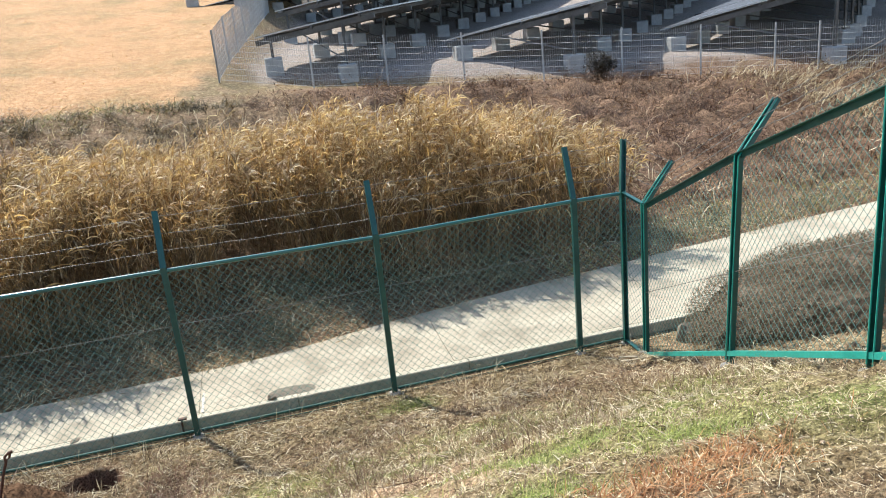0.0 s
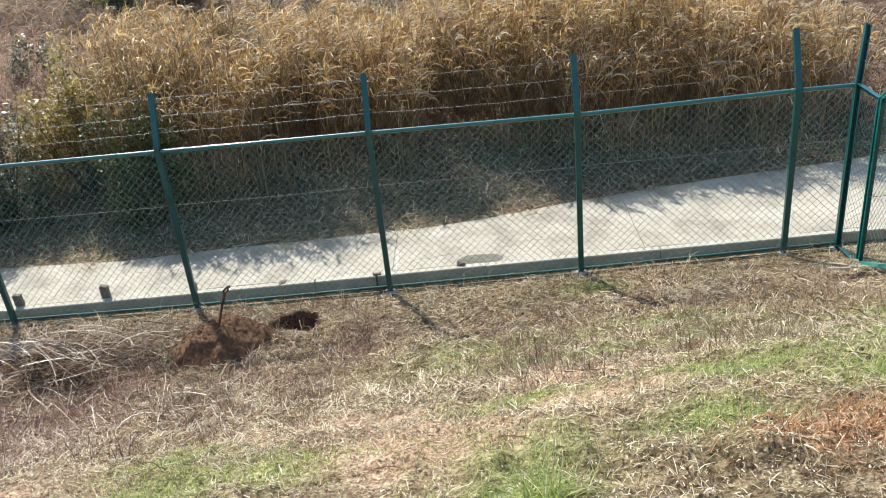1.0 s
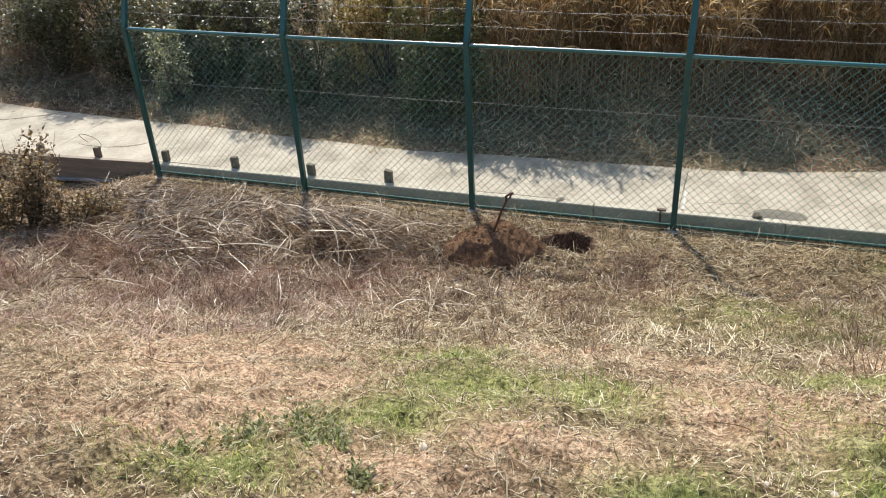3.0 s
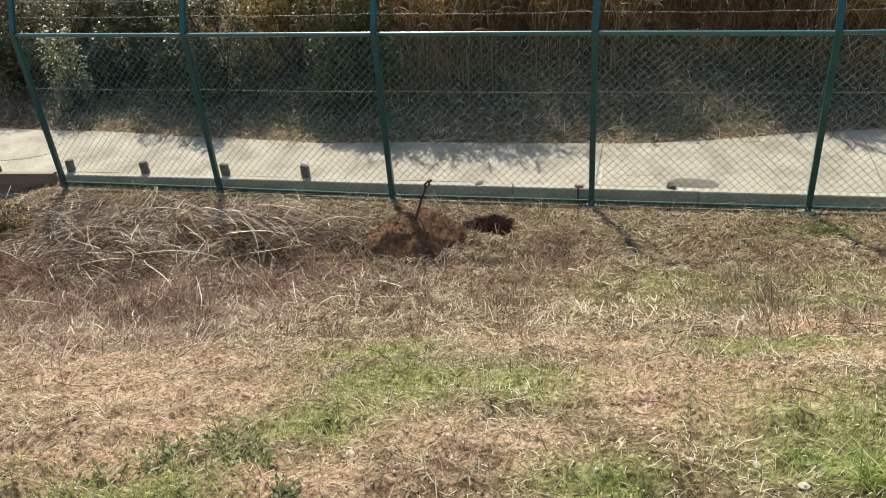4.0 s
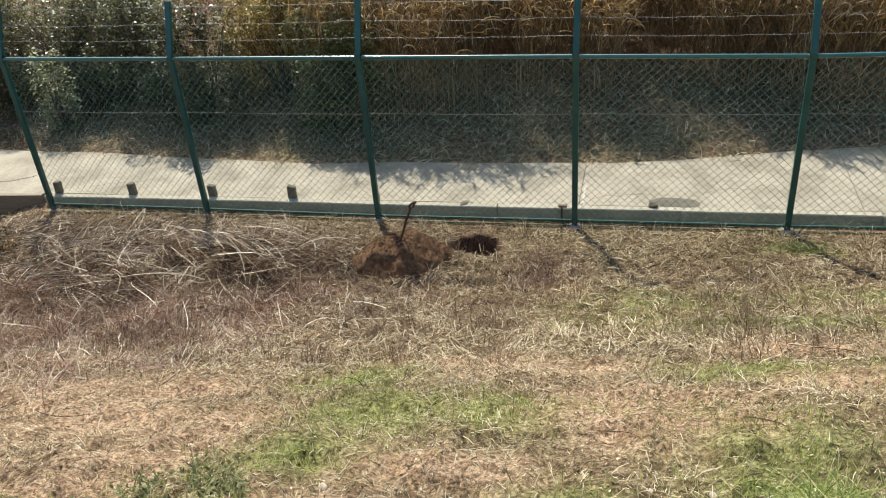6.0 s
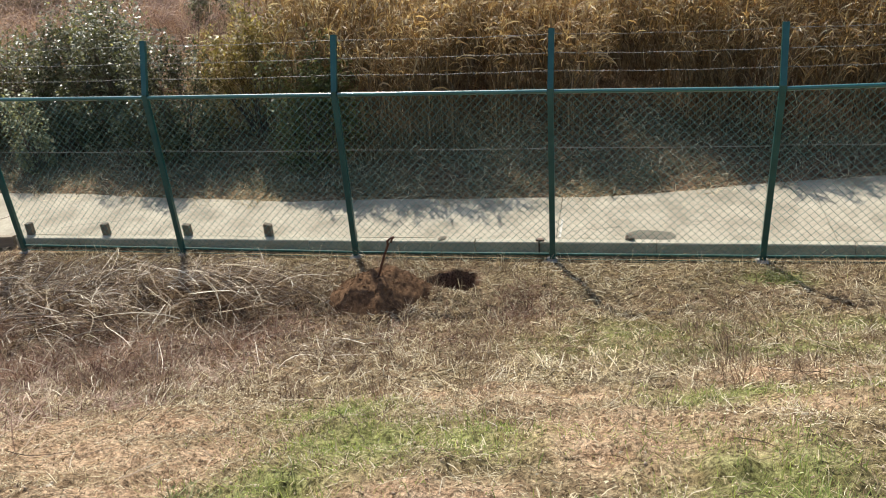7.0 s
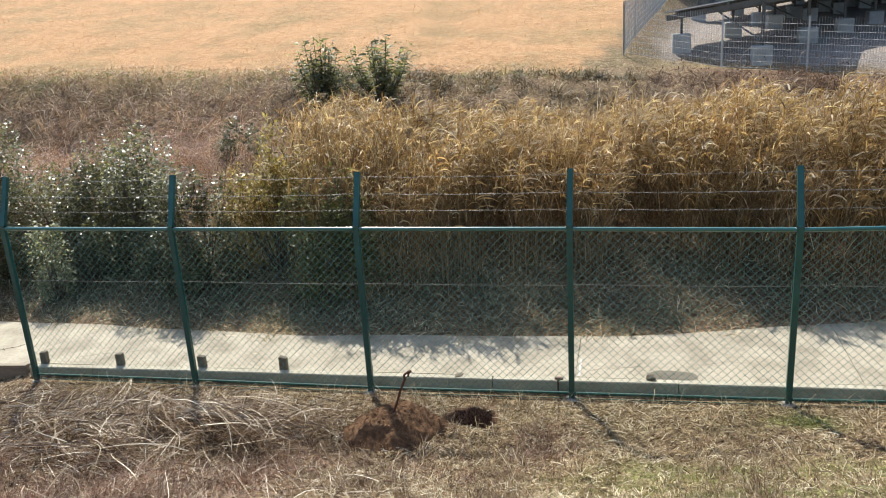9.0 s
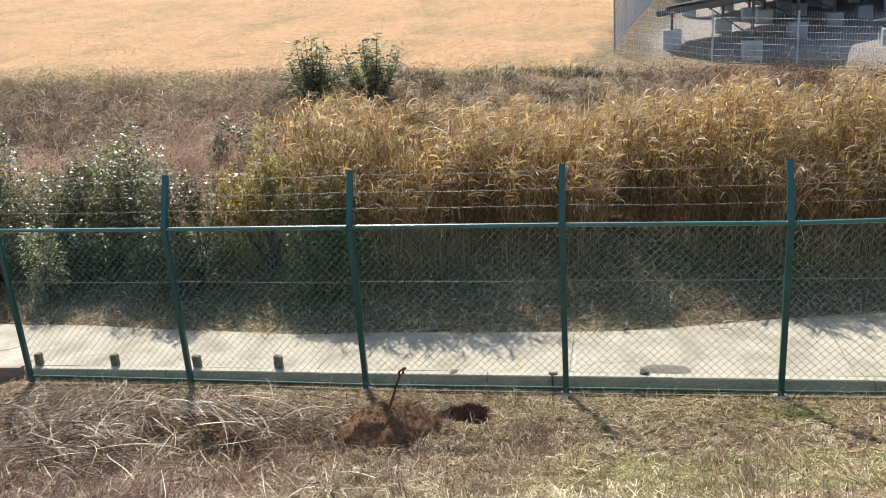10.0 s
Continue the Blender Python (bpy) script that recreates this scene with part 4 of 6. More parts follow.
# ---- plants ----
def spread(n, x0, x1, y0, y1, keep=None):
    x, y = rng.uniform(x0, x1, n), rng.uniform(y0, y1, n)
    if keep is not None:
        k = rng.uniform(0, 1, n) < keep(x, y)
        x, y = x[k], y[k]
    return x, y


def on_land(x, y, up=0.0):
    return np.stack([x, y, land(x, y) + up], 1)


def on_verge(x, y, up=0.0):
    """Places on the far verge, on top of the slab where they lie over the path."""
    return np.stack([x, y, np.where(y < far_edge(x) + 0.06, np.maximum(land(x, y), path_z(x)), land(x, y)) + up], 1)


def clear(x, y):
    """Ground free of the heap, the hole and the kerb."""
    heap = np.hypot((x + 1.55) / 0.44, (y + 0.82) / 0.45) > 1
    hole = np.hypot((x - HOLE[0]) / 0.27, (y - HOLE[1]) / 0.22) > 1
    return (heap & hole).astype(float)


def tufts(cx, cy, per, radius):
    x = np.repeat(cx, per) + rng.normal(0, radius, len(cx) * per)
    y = np.repeat(cy, per) + rng.normal(0, radius, len(cx) * per)
    return x, y


U = lambda a, b, n: rng.uniform(a, b, n)  # noqa: E731
patchy = lambda x, y, s, c: np.clip(0.5 + 0.5 * ripple(x * s + c, y * s - c), 0, 1)  # noqa: E731

def finer(y):
    """The straw is more broken and finer higher up the slope."""
    return np.interp(y, [-6.5, -4.6, -3.3], [0.55, 0.78, 1.0])


# fallen straw over the whole slope: loose blades, and mats that lie one way
def mats(n, box4, per, radius, size, keep, tall=0.45):
    x, y = spread(n, *box4, keep)
    az = np.repeat(U(0, 6.28, len(x)), per) + rng.normal(0, 0.45, len(x) * per)
    tx, ty = tufts(x, y, per, radius)
    k = clear(tx, ty) * (1 - 0.8 * blob_mask(tx, ty, BARE_SPOTS)) * (1 - 0.97 * blob_mask(tx, ty, GREEN_SPOTS[:13]) - 0.4 * blob_mask(tx, ty, GREEN_SPOTS[13:])).clip(0) > rng.uniform(0, 1, len(tx))
    tx, ty, az = tx[k], ty[k], az[k]
    m = len(tx)
    return strips(on_land(tx, ty, 0.004), az, (0.04 + 0.14 * rng.uniform(0, 1, m) ** 2) * size * finer(ty), U(0.0036, 0.0088, m) * (0.3 + 0.7 * size) * finer(ty), rng.normal(tall * 0.7, 0.3, m), rng.normal(-0.15, 0.25, m), 2, 0.6, 0.7, 0.12)


sets = []
for n, box4, size in ((30000, (-7.5, 4.6, -3.6, 0.0), 1.0), (42000, (-3.6, 4.2, -6.6, -3.3), 0.55), (9000, (-9, -3, -5.5, -2.0), 1.0), (9000, (4.4, 9.5, -3.5, 0.1), 1.2)):
    x, y = spread(n, *box4, lambda x, y: clear(x, y) * (1 - 0.75 * blob_mask(x, y, BARE_SPOTS)) * (1 - 0.97 * blob_mask(x, y, GREEN_SPOTS[:13]) - 0.4 * blob_mask(x, y, GREEN_SPOTS[13:])).clip(0) * (0.25 + 0.75 * patchy(x, y, 0.8, 2.0)))
    m = len(x)
    sets.append(strips(on_land(x, y, 0.006), U(0, 6.28, m), (0.025 + 0.12 * rng.uniform(0, 1, m) ** 3) * size * finer(y), U(0.0036, 0.0088, m) * (0.3 + 0.7 * size) * finer(y), rng.normal(0.28, 0.3, m), rng.normal(-0.12, 0.25, m), 2, 0.6, 0.6))
sets.append(mats(1900, (-7.0, 4.6, -3.6, -0.1), 16, 0.09, 0.9, lambda x, y: 0.4 + 0.6 * patchy(x, y, 0.9, 3.0)))
sets.append(mats(2000, (-3.2, 4.0, -6.5, -3.4), 18, 0.07, 0.6, lambda x, y: 0.4 + 0.6 * patchy(x, y, 0.9, 3.0)))
stuff("straw", join(*sets), M_STRAW, "fallen pale dry straw scattered over the slope", "straw")
flaky = lambda x, y: clear(x, y) * (1 - 0.95 * blob_mask(x, y, GREEN_SPOTS[:13])) * (1 - 0.5 * blob_mask(x, y, BARE_SPOTS)) * (0.3 + 0.7 * patchy(x, y, 1.7, 4.0))  # noqa: E731
for name, mat, lab, cat, n1, n2 in (("straw_flakes", M_STRAW, "broken flat flakes of dry straw on the soil", "straw", 60000, 24000), ("bark_flakes", M_LITTER, "dark flakes of dead leaf and bark on the soil", "leaf litter", 26000, 20000)):
    x1, y1 = spread(n1, -3.4, 3.9, -6.5, -3.3, flaky)
    x2, y2 = spread(n2, -6.6, 4.5, -3.4, -0.1, flaky)
    P = on_land(np.concatenate([x1, x2]), np.concatenate([y1, y2]), 0.004)
    size = np.concatenate([0.005 + 0.013 * rng.uniform(0, 1, len(x1)) ** 2.5, 0.009 + 0.024 * rng.uniform(0, 1, len(x2)) ** 2.5])
    stuff(name, leaves(P, size, 0.24, 0.7), mat, lab, cat)
bare = lambda x, y: patchy(x, y, 1.3, 7.0) ** 2  # noqa: E731
stuff("bleached_straw", join(mats(1800, (-6.5, 4.4, -3.6, -0.1), 14, 0.08, 0.9, bare), mats(2800, (-3.0, 4.0, -6.5, -3.4), 12, 0.06, 0.55, bare)), M_BLEACHED, "bleached straw lying in mats on the slope", "straw")
stuff("dark_clumps", join(mats(1500, (-6.5, 4.4, -3.4, -0.2), 18, 0.05, 0.5, lambda x, y: patchy(x, y, 1.0, 11.0) ** 2, 0.8), mats(1700, (-3.0, 4.0, -6.5, -3.3), 16, 0.04, 0.4, lambda x, y: patchy(x, y, 1.2, 11.0) ** 2, 0.8)), M_LITTER, "dark clumps of dead stems between the straw", "leaf litter")

x, y = spread(7000, -3.2, 3.8, -6.4, -1.0, lambda x, y: (0.2 + 0.8 * patchy(x, y, 1.2, 3.5)) * clear(x, y) * np.where(y < -3.5, 1.0, 0.5))
m = len(x)
size = 0.002 + 0.006 * rng.uniform(0, 1, m) ** 3
stuff("soil_crumbs", grains(on_land(x, y, 0.003), size), M_CRUMB, "crumbs of dry earth and bark between the straw", "earth")

sets = []
for n, box4, size in ((46000, (-3.2, 3.8, -6.4, -3.4), 0.6), (34000, (-6.5, 4.5, -3.6, -0.1), 1.0)):
    x, y = spread(n, *box4, lambda x, y: clear(x, y) * (1 - 0.5 * blob_mask(x, y, BARE_SPOTS)) * (1 - 0.6 * blob_mask(x, y, GREEN_SPOTS[:13])))
    m = len(x)
    sets.append(strips(on_land(x, y, 0.004), U(0, 6.28, m), (0.012 + 0.035 * rng.uniform(0, 1, m) ** 2) * size, U(0.003, 0.008, m) * size, rng.normal(0.2, 0.4, m), rng.normal(0, 0.3, m), 1, 0.4, 0.6))
stuff("straw_chips", join(*sets), M_STRAW, "short broken straw and bark chips on the soil", "straw")
x, y = spread(30000, -1.9, 4.2, -6.3, -0.1, lambda x, y: blob_mask(x, y, GREEN_SPOTS[:13]) ** 1.1 * (0.15 + 0.85 * patchy(x, y, 3.1, 1.0)))
P = on_land(x, y, 0.0)
P[:, 2] += U(0.0, 0.05, len(x)) * blob_mask(x, y, GREEN_SPOTS[:13])
stuff("green_leaflets", leaves(P, U(0.007, 0.017, len(x)), 0.25), M_LEAFLET, "small green weed leaves in low patches", "weeds")

# short standing dry stubble
x, y = spread(6500, -7, 4.6, -6.5, -0.15, lambda x, y: clear(x, y) * (1 - 0.8 * blob_mask(x, y, GREEN_SPOTS[:13])) * (1 - 0.8 * blob_mask(x, y, BARE_SPOTS)) * patchy(x, y, 1.1, 0.5))
tx, ty = tufts(x, y, 9, 0.035)
m = len(tx)
near = np.where(ty < -3.6, 0.65, 1.0)
stuff("dry_grass", strips(on_land(tx, ty, -0.005), U(0, 6.28, m), U(0.03, 0.12, m) * near, U(0.003, 0.0065, m) * near, U(0.7, 1.5, m), U(-0.2, 1.0, m), 2, 0.85, 0.5), M_STRAW, "short tufts of dry tan grass on the slope", "grass")

# dark litter along the foot of the slope
x, y = spread(26000, -6.5, 4.5, -2.4, -0.05, lambda x, y: clear(x, y) * (0.35 + 0.65 * np.exp(-((y + 1.2 - 0.05 * x) / 0.6) ** 2)) * patchy(x, y, 1.0, 4.0))
m = len(x)
stuff("leaf_litter", join(strips(on_land(x, y, 0.008), U(0, 6.28, m), U(0.03, 0.14, m), U(0.004, 0.012, m), rng.normal(0.35, 0.3, m), rng.normal(-0.2, 0.35, m), 2, 0.7, 0.6)), M_LITTER, "dark brown dead leaves and stems at the slope's foot", "leaf litter")

# green grass in its patches
x, y = spread(190000, -1.9, 4.2, -6.3, -0.1, lambda x, y: blob_mask(x, y, GREEN_SPOTS[:13]) ** 0.9 * (0.4 + 0.6 * patchy(x, y, 3.1, 1.0)))
m = len(x)
stuff("green_grass", strips(on_land(x, y, -0.004), U(0, 6.28, m), 0.014 + 0.05 * rng.uniform(0, 1, m) ** 1.7, U(0.0024, 0.005, m), U(0.5, 1.5, m), U(0.2, 1.4, m), 2, 0.85, 0.5), M_GRASS, "patches of short fresh green grass among the straw", "grass")
x, y = spread(70000, -1.0, 4.3, -3.7, -1.2, lambda x, y: 0.8 * blob_mask(x, y, GREEN_SPOTS[13:]) * patchy(x, y, 2.2, 3.0))
m = len(x)
stuff("sparse_grass", strips(on_land(x, y, -0.004), U(0, 6.28, m), U(0.03, 0.09, m), U(0.002, 0.0045, m), U(0.4, 1.4, m), U(-0.4, 0.8, m), 2, 0.85, 0.5), M_SPARSE, "thin olive green grass at mid slope", "grass")
x, y = spread(9000, 1.3, 3.2, -5.8, -4.8, lambda x, y: blob_mask(x, y, RED_SPOTS))
m = len(x)
stuff("rust_grass", strips(on_land(x, y, -0.002), U(0, 6.28, m), U(0.03, 0.1, m), U(0.0025, 0.005, m), U(0.5, 1.5, m), U(-0.6, 0.9, m), 3, 0.8, 0.5), M_RED, "patch of rust-orange dead grass on the slope", "grass")

# reddish dry grass on the lower left of the slope
x, y = spread(9000, -8.0, -1.6, -5.6, -1.6, lambda x, y: np.clip(0.9 - 0.35 * np.abs(y + 3.4 + 0.3 * (x + 4)), 0, 1) * step(-1.4, -3.0, x) * (0.3 + 0.7 * patchy(x, y, 0.9, 1.5)))
m = len(x)
stuff("reddish_grass", strips(on_land(x, y, -0.004), U(0, 6.28, m), U(0.06, 0.24, m), U(0.003, 0.007, m), U(0.1, 1.3, m), U(-0.8, 0.4, m), 3, 0.8, 0.5), M_PINK, "reddish-brown matted dry grass on the slope", "grass")

# heap of cut stalks by the fence
x, y = spread(6800, -6.6, -1.2, -2.7, -0.25, lambda x, y: clear(x, y) * (0.25 + 0.75 * blob_mask(x, y, [(-3.0, -1.1, 0.7, 0.5), (-4.4, -1.3, 1.1, 0.8), (-5.6, -0.8, 0.9, 0.5), (-3.2, -2.0, 0.9, 0.4)])))
m = len(x)
P = on_land(x, y, 0.02)
P[:, 2] += rng.uniform(0, 0.26, m) ** 1.3 * blob_mask(x, y, [(-3.0, -1.1, 0.6, 0.4), (-4.5, -1.2, 1.2, 0.7), (-5.7, -0.7, 0.8, 0.4)])
bend = rng.normal(0, 0.35, m)
stuff("cut_stalks", join(strips(P, rng.normal(2.6, 1.1, m), 0.07 + 0.5 * rng.uniform(0, 1, m) ** 2.6, U(0.0035, 0.0095, m), bend * 0.6 + 0.2, -bend * 0.6 - 0.15, 4, 0.55, 0.9, 0.14),
                         strips(P[::2], rng.normal(0.4, 1.2, len(P[::2])), U(0.08, 0.35, len(P[::2])), U(0.003, 0.007, len(P[::2])), bend[::2] + 0.3, -bend[::2] - 0.2, 4, 0.55, 0.9, 0.2)), M_TWIG, "tangled heap of bleached cut stalks by the fence", "brushwood")
x, y = spread(26000, -6.8, -1.6, -2.8, -0.2, lambda x, y: clear(x, y) * blob_mask(x, y, [(-3.0, -1.1, 0.9, 0.6), (-4.6, -1.2, 1.4, 0.8), (-5.9, -0.8, 1.0, 0.5)]))
m = len(x)
stuff("brush_undergrowth", strips(on_land(x, y, 0.0), U(0, 6.28, m), U(0.05, 0.28, m), U(0.003, 0.008, m), U(0.1, 1.4, m), U(-0.8, 0.6, m), 3, 0.8, 0.6, 0.4), M_LITTER, "brown matted stems under the cut stalks", "brushwood")

x, y = spread(235, -6.6, -1.9, -2.9, -0.35, lambda x, y: clear(x, y) * (0.2 + 0.8 * blob_mask(x, y, [(-2.9, -1.1, 0.7, 0.4), (-4.0, -1.6, 1.0, 0.6), (-5.5, -1.3, 1.0, 0.7)])))
m = len(x)
P = on_land(x, y, 0.04)
P[:, 2] += rng.uniform(0, 0.16, m) * blob_mask(x, y, [(-3.0, -1.1, 0.8, 0.5), (-4.5, -1.3, 1.3, 0.8)])
arch = rng.uniform(0.05, 0.5, m)
V, Q = strips(P, rng.normal(2.75, 0.55, m) + np.pi * (rng.uniform(0, 1, m) < 0.3), 0.3 + 0.8 * rng.uniform(0, 1, m) ** 2, U(0.006, 0.012, m), arch, -arch * U(0.7, 1.2, m), 7, 0.6, 0.9, 0.35)
brush_pile = tagged(new("brush_pile"), "loose pile of long bent bleached stalks by the fence", "brush pile")
for k in range(m):
    arr_part("stalk", (V[16 * k:16 * k + 16], Q[:7]), M_STALK, brush_pile)

# a raked heap of thin stalks over a dark hollow
heap = tagged(new("stalk_heap"), "small raked heap of thin grey-tan stalks by the fence", "brush pile")
m = 70
P = on_land(rng.normal(-3.35, 0.26, m), rng.normal(-0.9, 0.13, m), 0.03)
P[:, 2] += U(0.02, 0.24, m)
V, Q = strips(P, rng.normal(-0.45, 0.28, m), U(0.45, 1.0, m), U(0.006, 0.011, m), U(0.1, 0.5, m), U(-0.75, -0.3, m), 7, 0.6, 0.9, 0.25)
for k in range(m):
    arr_part("stalk", (V[16 * k:16 * k + 16], Q[:7]), M_STALK if k % 3 else M_TWIG, heap)
x, y = rng.normal(-3.05, 0.33, 5200), rng.normal(-1.05, 0.16, 5200)
m = len(x)
stuff("heap_undergrowth", strips(on_land(x, y, 0.0), rng.normal(-0.45, 0.8, m), U(0.06, 0.26, m), U(0.004, 0.009, m), U(0.2, 1.3, m), U(-0.8, 0.4, m), 3, 0.8, 0.6, 0.4), M_LITTER, "dark brown stems under the raked heap", "brushwood")

# red-brown standing stems left of the heap
x, y = spread(2300, -7.2, -2.2, -3.6, -1.3, lambda x, y: blob_mask(x, y, [(-5.2, -1.9, 0.9, 0.4), (-4.2, -2.2, 0.8, 0.45), (-3.3, -2.2, 0.6, 0.35), (-4.0, -2.8, 0.5, 0.3), (-3.0, -2.85, 0.35, 0.25), (-5.9, -2.7, 0.7, 0.4), (-2.5, -1.9, 0.45, 0.3)]) * (0.15 + 0.85 * patchy(x, y, 2.2, 5.0)))
tx, ty = tufts(x, y, 26, 0.09)
m = len(tx)
stuff("red_weed_stems", strips(on_land(tx, ty, -0.005), U(0, 6.28, m), U(0.06, 0.22, m), U(0.003, 0.007, m), U(0.5, 1.5, m), U(-0.4, 1.1, m), 3, 0.8, 0.5, 0.2), M_REDSTEM, "red-brown dead weed stems standing on the slope", "weeds")

# reddish-brown dead stems by the hole
x, y = spread(17000, -2.6, 1.2, -2.2, -0.3, lambda x, y: clear(x, y) * blob_mask(x, y, [(-0.35, -1.25, 0.45, 0.22), (-0.75, -1.7, 0.5, 0.25), (-0.2, -0.75, 0.3, 0.18), (-2.1, -1.5, 0.4, 0.3)]) * patchy(x, y, 1.5, 2.0))
m = len(x)
stuff("reddish_stems", strips(on_land(x, y, 0.0), U(0, 6.28, m), U(0.05, 0.2, m), U(0.003, 0.007, m), U(0.3, 1.45, m), U(-0.8, 0.7, m), 3, 0.8, 0.5), M_REDSTEM, "reddish-brown dead stems beside the dug hole", "weeds")

x, y = spread(700, -3.4, 3.9, -3.8, -0.7, lambda x, y: clear(x, y) * patchy(x, y, 1.4, 9.0) ** 2)
tx, ty = tufts(x, y, 34, 0.045)
m = len(tx)
stuff("brown_tufts", strips(on_land(tx, ty, -0.005), U(0, 6.28, m), U(0.05, 0.2, m), U(0.003, 0.006, m), U(0.7, 1.5, m), U(-0.3, 1.2, m), 2, 0.8, 0.5), M_BRUSH, "brown tufts of dead grass standing on the slope", "grass")
x, y = spread(480, -6.6, -1.9, -4.4, -1.5, lambda x, y: patchy(x, y, 1.4, 5.0))
tx, ty = tufts(x, y, 22, 0.07)
m = len(tx)
stuff("reddish_tufts", strips(on_land(tx, ty, -0.005), U(0, 6.28, m), U(0.06, 0.26, m), U(0.0035, 0.0085, m), U(0.1, 1.2, m), U(-0.9, 0.4, m), 3, 0.8, 0.5), M_PINK, "reddish-brown tufts of dead weeds below the stalks", "weeds")

low_left = lambda x, y: np.exp(-((y + 3.0 + 0.25 * (x + 4)) / 0.9) ** 2) * step(-1.6, -2.6, x) * (0.25 + 0.75 * patchy(x, y, 1.3, 6.0))  # noqa: E731
stuff("pale_matted_straw", mats(1000, (-7.5, -1.6, -4.8, -1.5), 13, 0.09, 1.15, low_left), M_BLEACHED, "bleached straw matted over the reddish grass", "straw")
stuff("brown_matted_stems", mats(1300, (-7.5, -1.6, -4.8, -1.5), 14, 0.08, 1.1, low_left, 0.7), M_LITTER, "dark brown stems matted in the reddish grass", "leaf litter")
x, y = spread(2600, -6.0, 4.4, -0.3, -0.01, lambda x, y: clear(x, y) * (0.25 + 0.75 * patchy(x, y, 1.6, 3.0)))
m = len(x)
stuff("fence_foot_grass", strips(on_land(x, y, -0.005), U(0, 6.28, m), U(0.05, 0.24, m), U(0.003, 0.008, m), U(0.4, 1.5, m), U(-0.5, 1.0, m), 3, 0.8, 0.5, 0.3), M_STRAW, "dry grass caught along the fence's foot", "grass")

# single long twigs
x, y = spread(170, -3.2, 3.6, -5.5, -1.5)
m = len(x)
stuff("fallen_twigs", strips(on_land(x, y, 0.022), U(0, 6.28, m), U(0.12, 0.4, m), U(0.003, 0.006, m), rng.normal(0.05, 0.15, m), rng.normal(-0.1, 0.2, m), 6, 0.5, 0.9, 0.6), M_TWIG, "pale dead twigs lying on the slope", "twig")


# broad-leaved weeds
def weed(x, y, s, n, material, label):
    r = np.random.default_rng(int(abs(x * 100) + abs(y * 10)))
    az = r.uniform(0, 6.28, n)
    P = np.repeat(on_land(np.array([x]), np.array([y]), 0.0), n, 0) + np.stack([r.normal(0, s * 0.3, n), r.normal(0, s * 0.3, n), np.zeros(n)], 1)
    th = tagged(new("weed"), label, "weed", "weeds on the slope")
    stalks = strips(P, az, r.uniform(0.5, 1.1, n) * s, 0.05 * s, r.uniform(0.6, 1.4, n), r.uniform(-0.5, 0.7, n), 3, 0.7, 0.4)
    Q = np.repeat(P, 8, 0)
    a8, f8 = np.repeat(az, 8), r.uniform(0.2, 1.0, 8 * n)
    Q = Q + np.stack([np.cos(a8) * f8 * s * 0.75, np.sin(a8) * f8 * s * 0.75, s * 0.5 * f8 * r.uniform(0.1, 1.0, 8 * n)], 1)
    arr_part("foliage", join(stalks, leaves(Q, r.uniform(0.009, 0.024, 8 * n), 0.26, 1.3, 0.3)), material, th)
    return th


for x, y, s, n in ((-0.62, -5.7, 0.11, 46), (-0.5, -5.78, 0.08, 30), (-0.78, -5.78, 0.09, 30), (2.0, -0.36, 0.13, 46), (2.16, -0.4, 0.1, 34), (-0.3, -5.95, 0.07, 24), (-0.95, -5.9, 0.08, 30)):
    weed(x, y, s, n, M_WEED, "olive green low weed among the straw" if y < -5.5 else "olive green low weed growing in the grass")

# a tussock of long grass blades
tussock = tagged(new("grass_tussock"), "green tussock of long grass blades on the slope", "grass tussock")
r = np.random.default_rng(5)
P = np.repeat(on_land(np.array([1.14]), np.array([-5.68]), -0.004), 190, 0) + np.stack([r.normal(0, 0.045, 190), r.normal(0, 0.03, 190), np.zeros(190)], 1)
arr_part("tuft", strips(P, r.uniform(0, 6.28, 190), r.uniform(0.06, 0.17, 190), r.uniform(0.003, 0.006, 190), r.uniform(0.7, 1.45, 190), r.uniform(-0.6, 0.9, 190), 4, 0.9, 0.5), M_GRASS, tussock)

# verge beyond the path
x, y = spread(36000, -14, 10, 0.8, 3.4, lambda x, y: step(-0.22, 0.3, y - far_edge(x) + 0.16 * ripple(x * 1.3, y)) * (0.4 + 0.6 * patchy(x, y, 0.9, 1.0)))
m = len(x)
stuff("verge_grass", strips(on_verge(x, y, 0.005), U(0, 6.28, m), U(0.04, 0.17, m), U(0.004, 0.011, m), U(0.1, 1.3, m), U(-0.7, 0.5, m), 2, 0.85, 0.5), M_STRAW, "dry straw-coloured grass on the path's far verge", "grass")
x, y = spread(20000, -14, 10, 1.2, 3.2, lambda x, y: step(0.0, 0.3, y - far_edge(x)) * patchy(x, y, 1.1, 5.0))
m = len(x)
stuff("verge_green", strips(on_land(x, y, 0.03), U(0, 6.28, m), U(0.06, 0.22, m), U(0.006, 0.014, m), U(0.3, 1.4, m), U(-0.6, 0.6, m), 3, 0.85, 0.5), M_VERGE_SHADE, "green weeds on the verge, coloured darker for shade", "weeds")


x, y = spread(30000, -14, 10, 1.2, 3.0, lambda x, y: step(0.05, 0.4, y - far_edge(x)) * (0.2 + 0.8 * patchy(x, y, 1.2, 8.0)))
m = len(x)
stuff("verge_long_grass", strips(on_land(x, y, 0.02), U(0, 6.28, m), U(0.06, 0.24, m), U(0.005, 0.012, m), U(0.4, 1.4, m), U(-1.0, 0.6, m), 2, 0.85, 0.5), M_VERGE_SHADE, "long dead grass on the verge, coloured darker for shade", "grass")
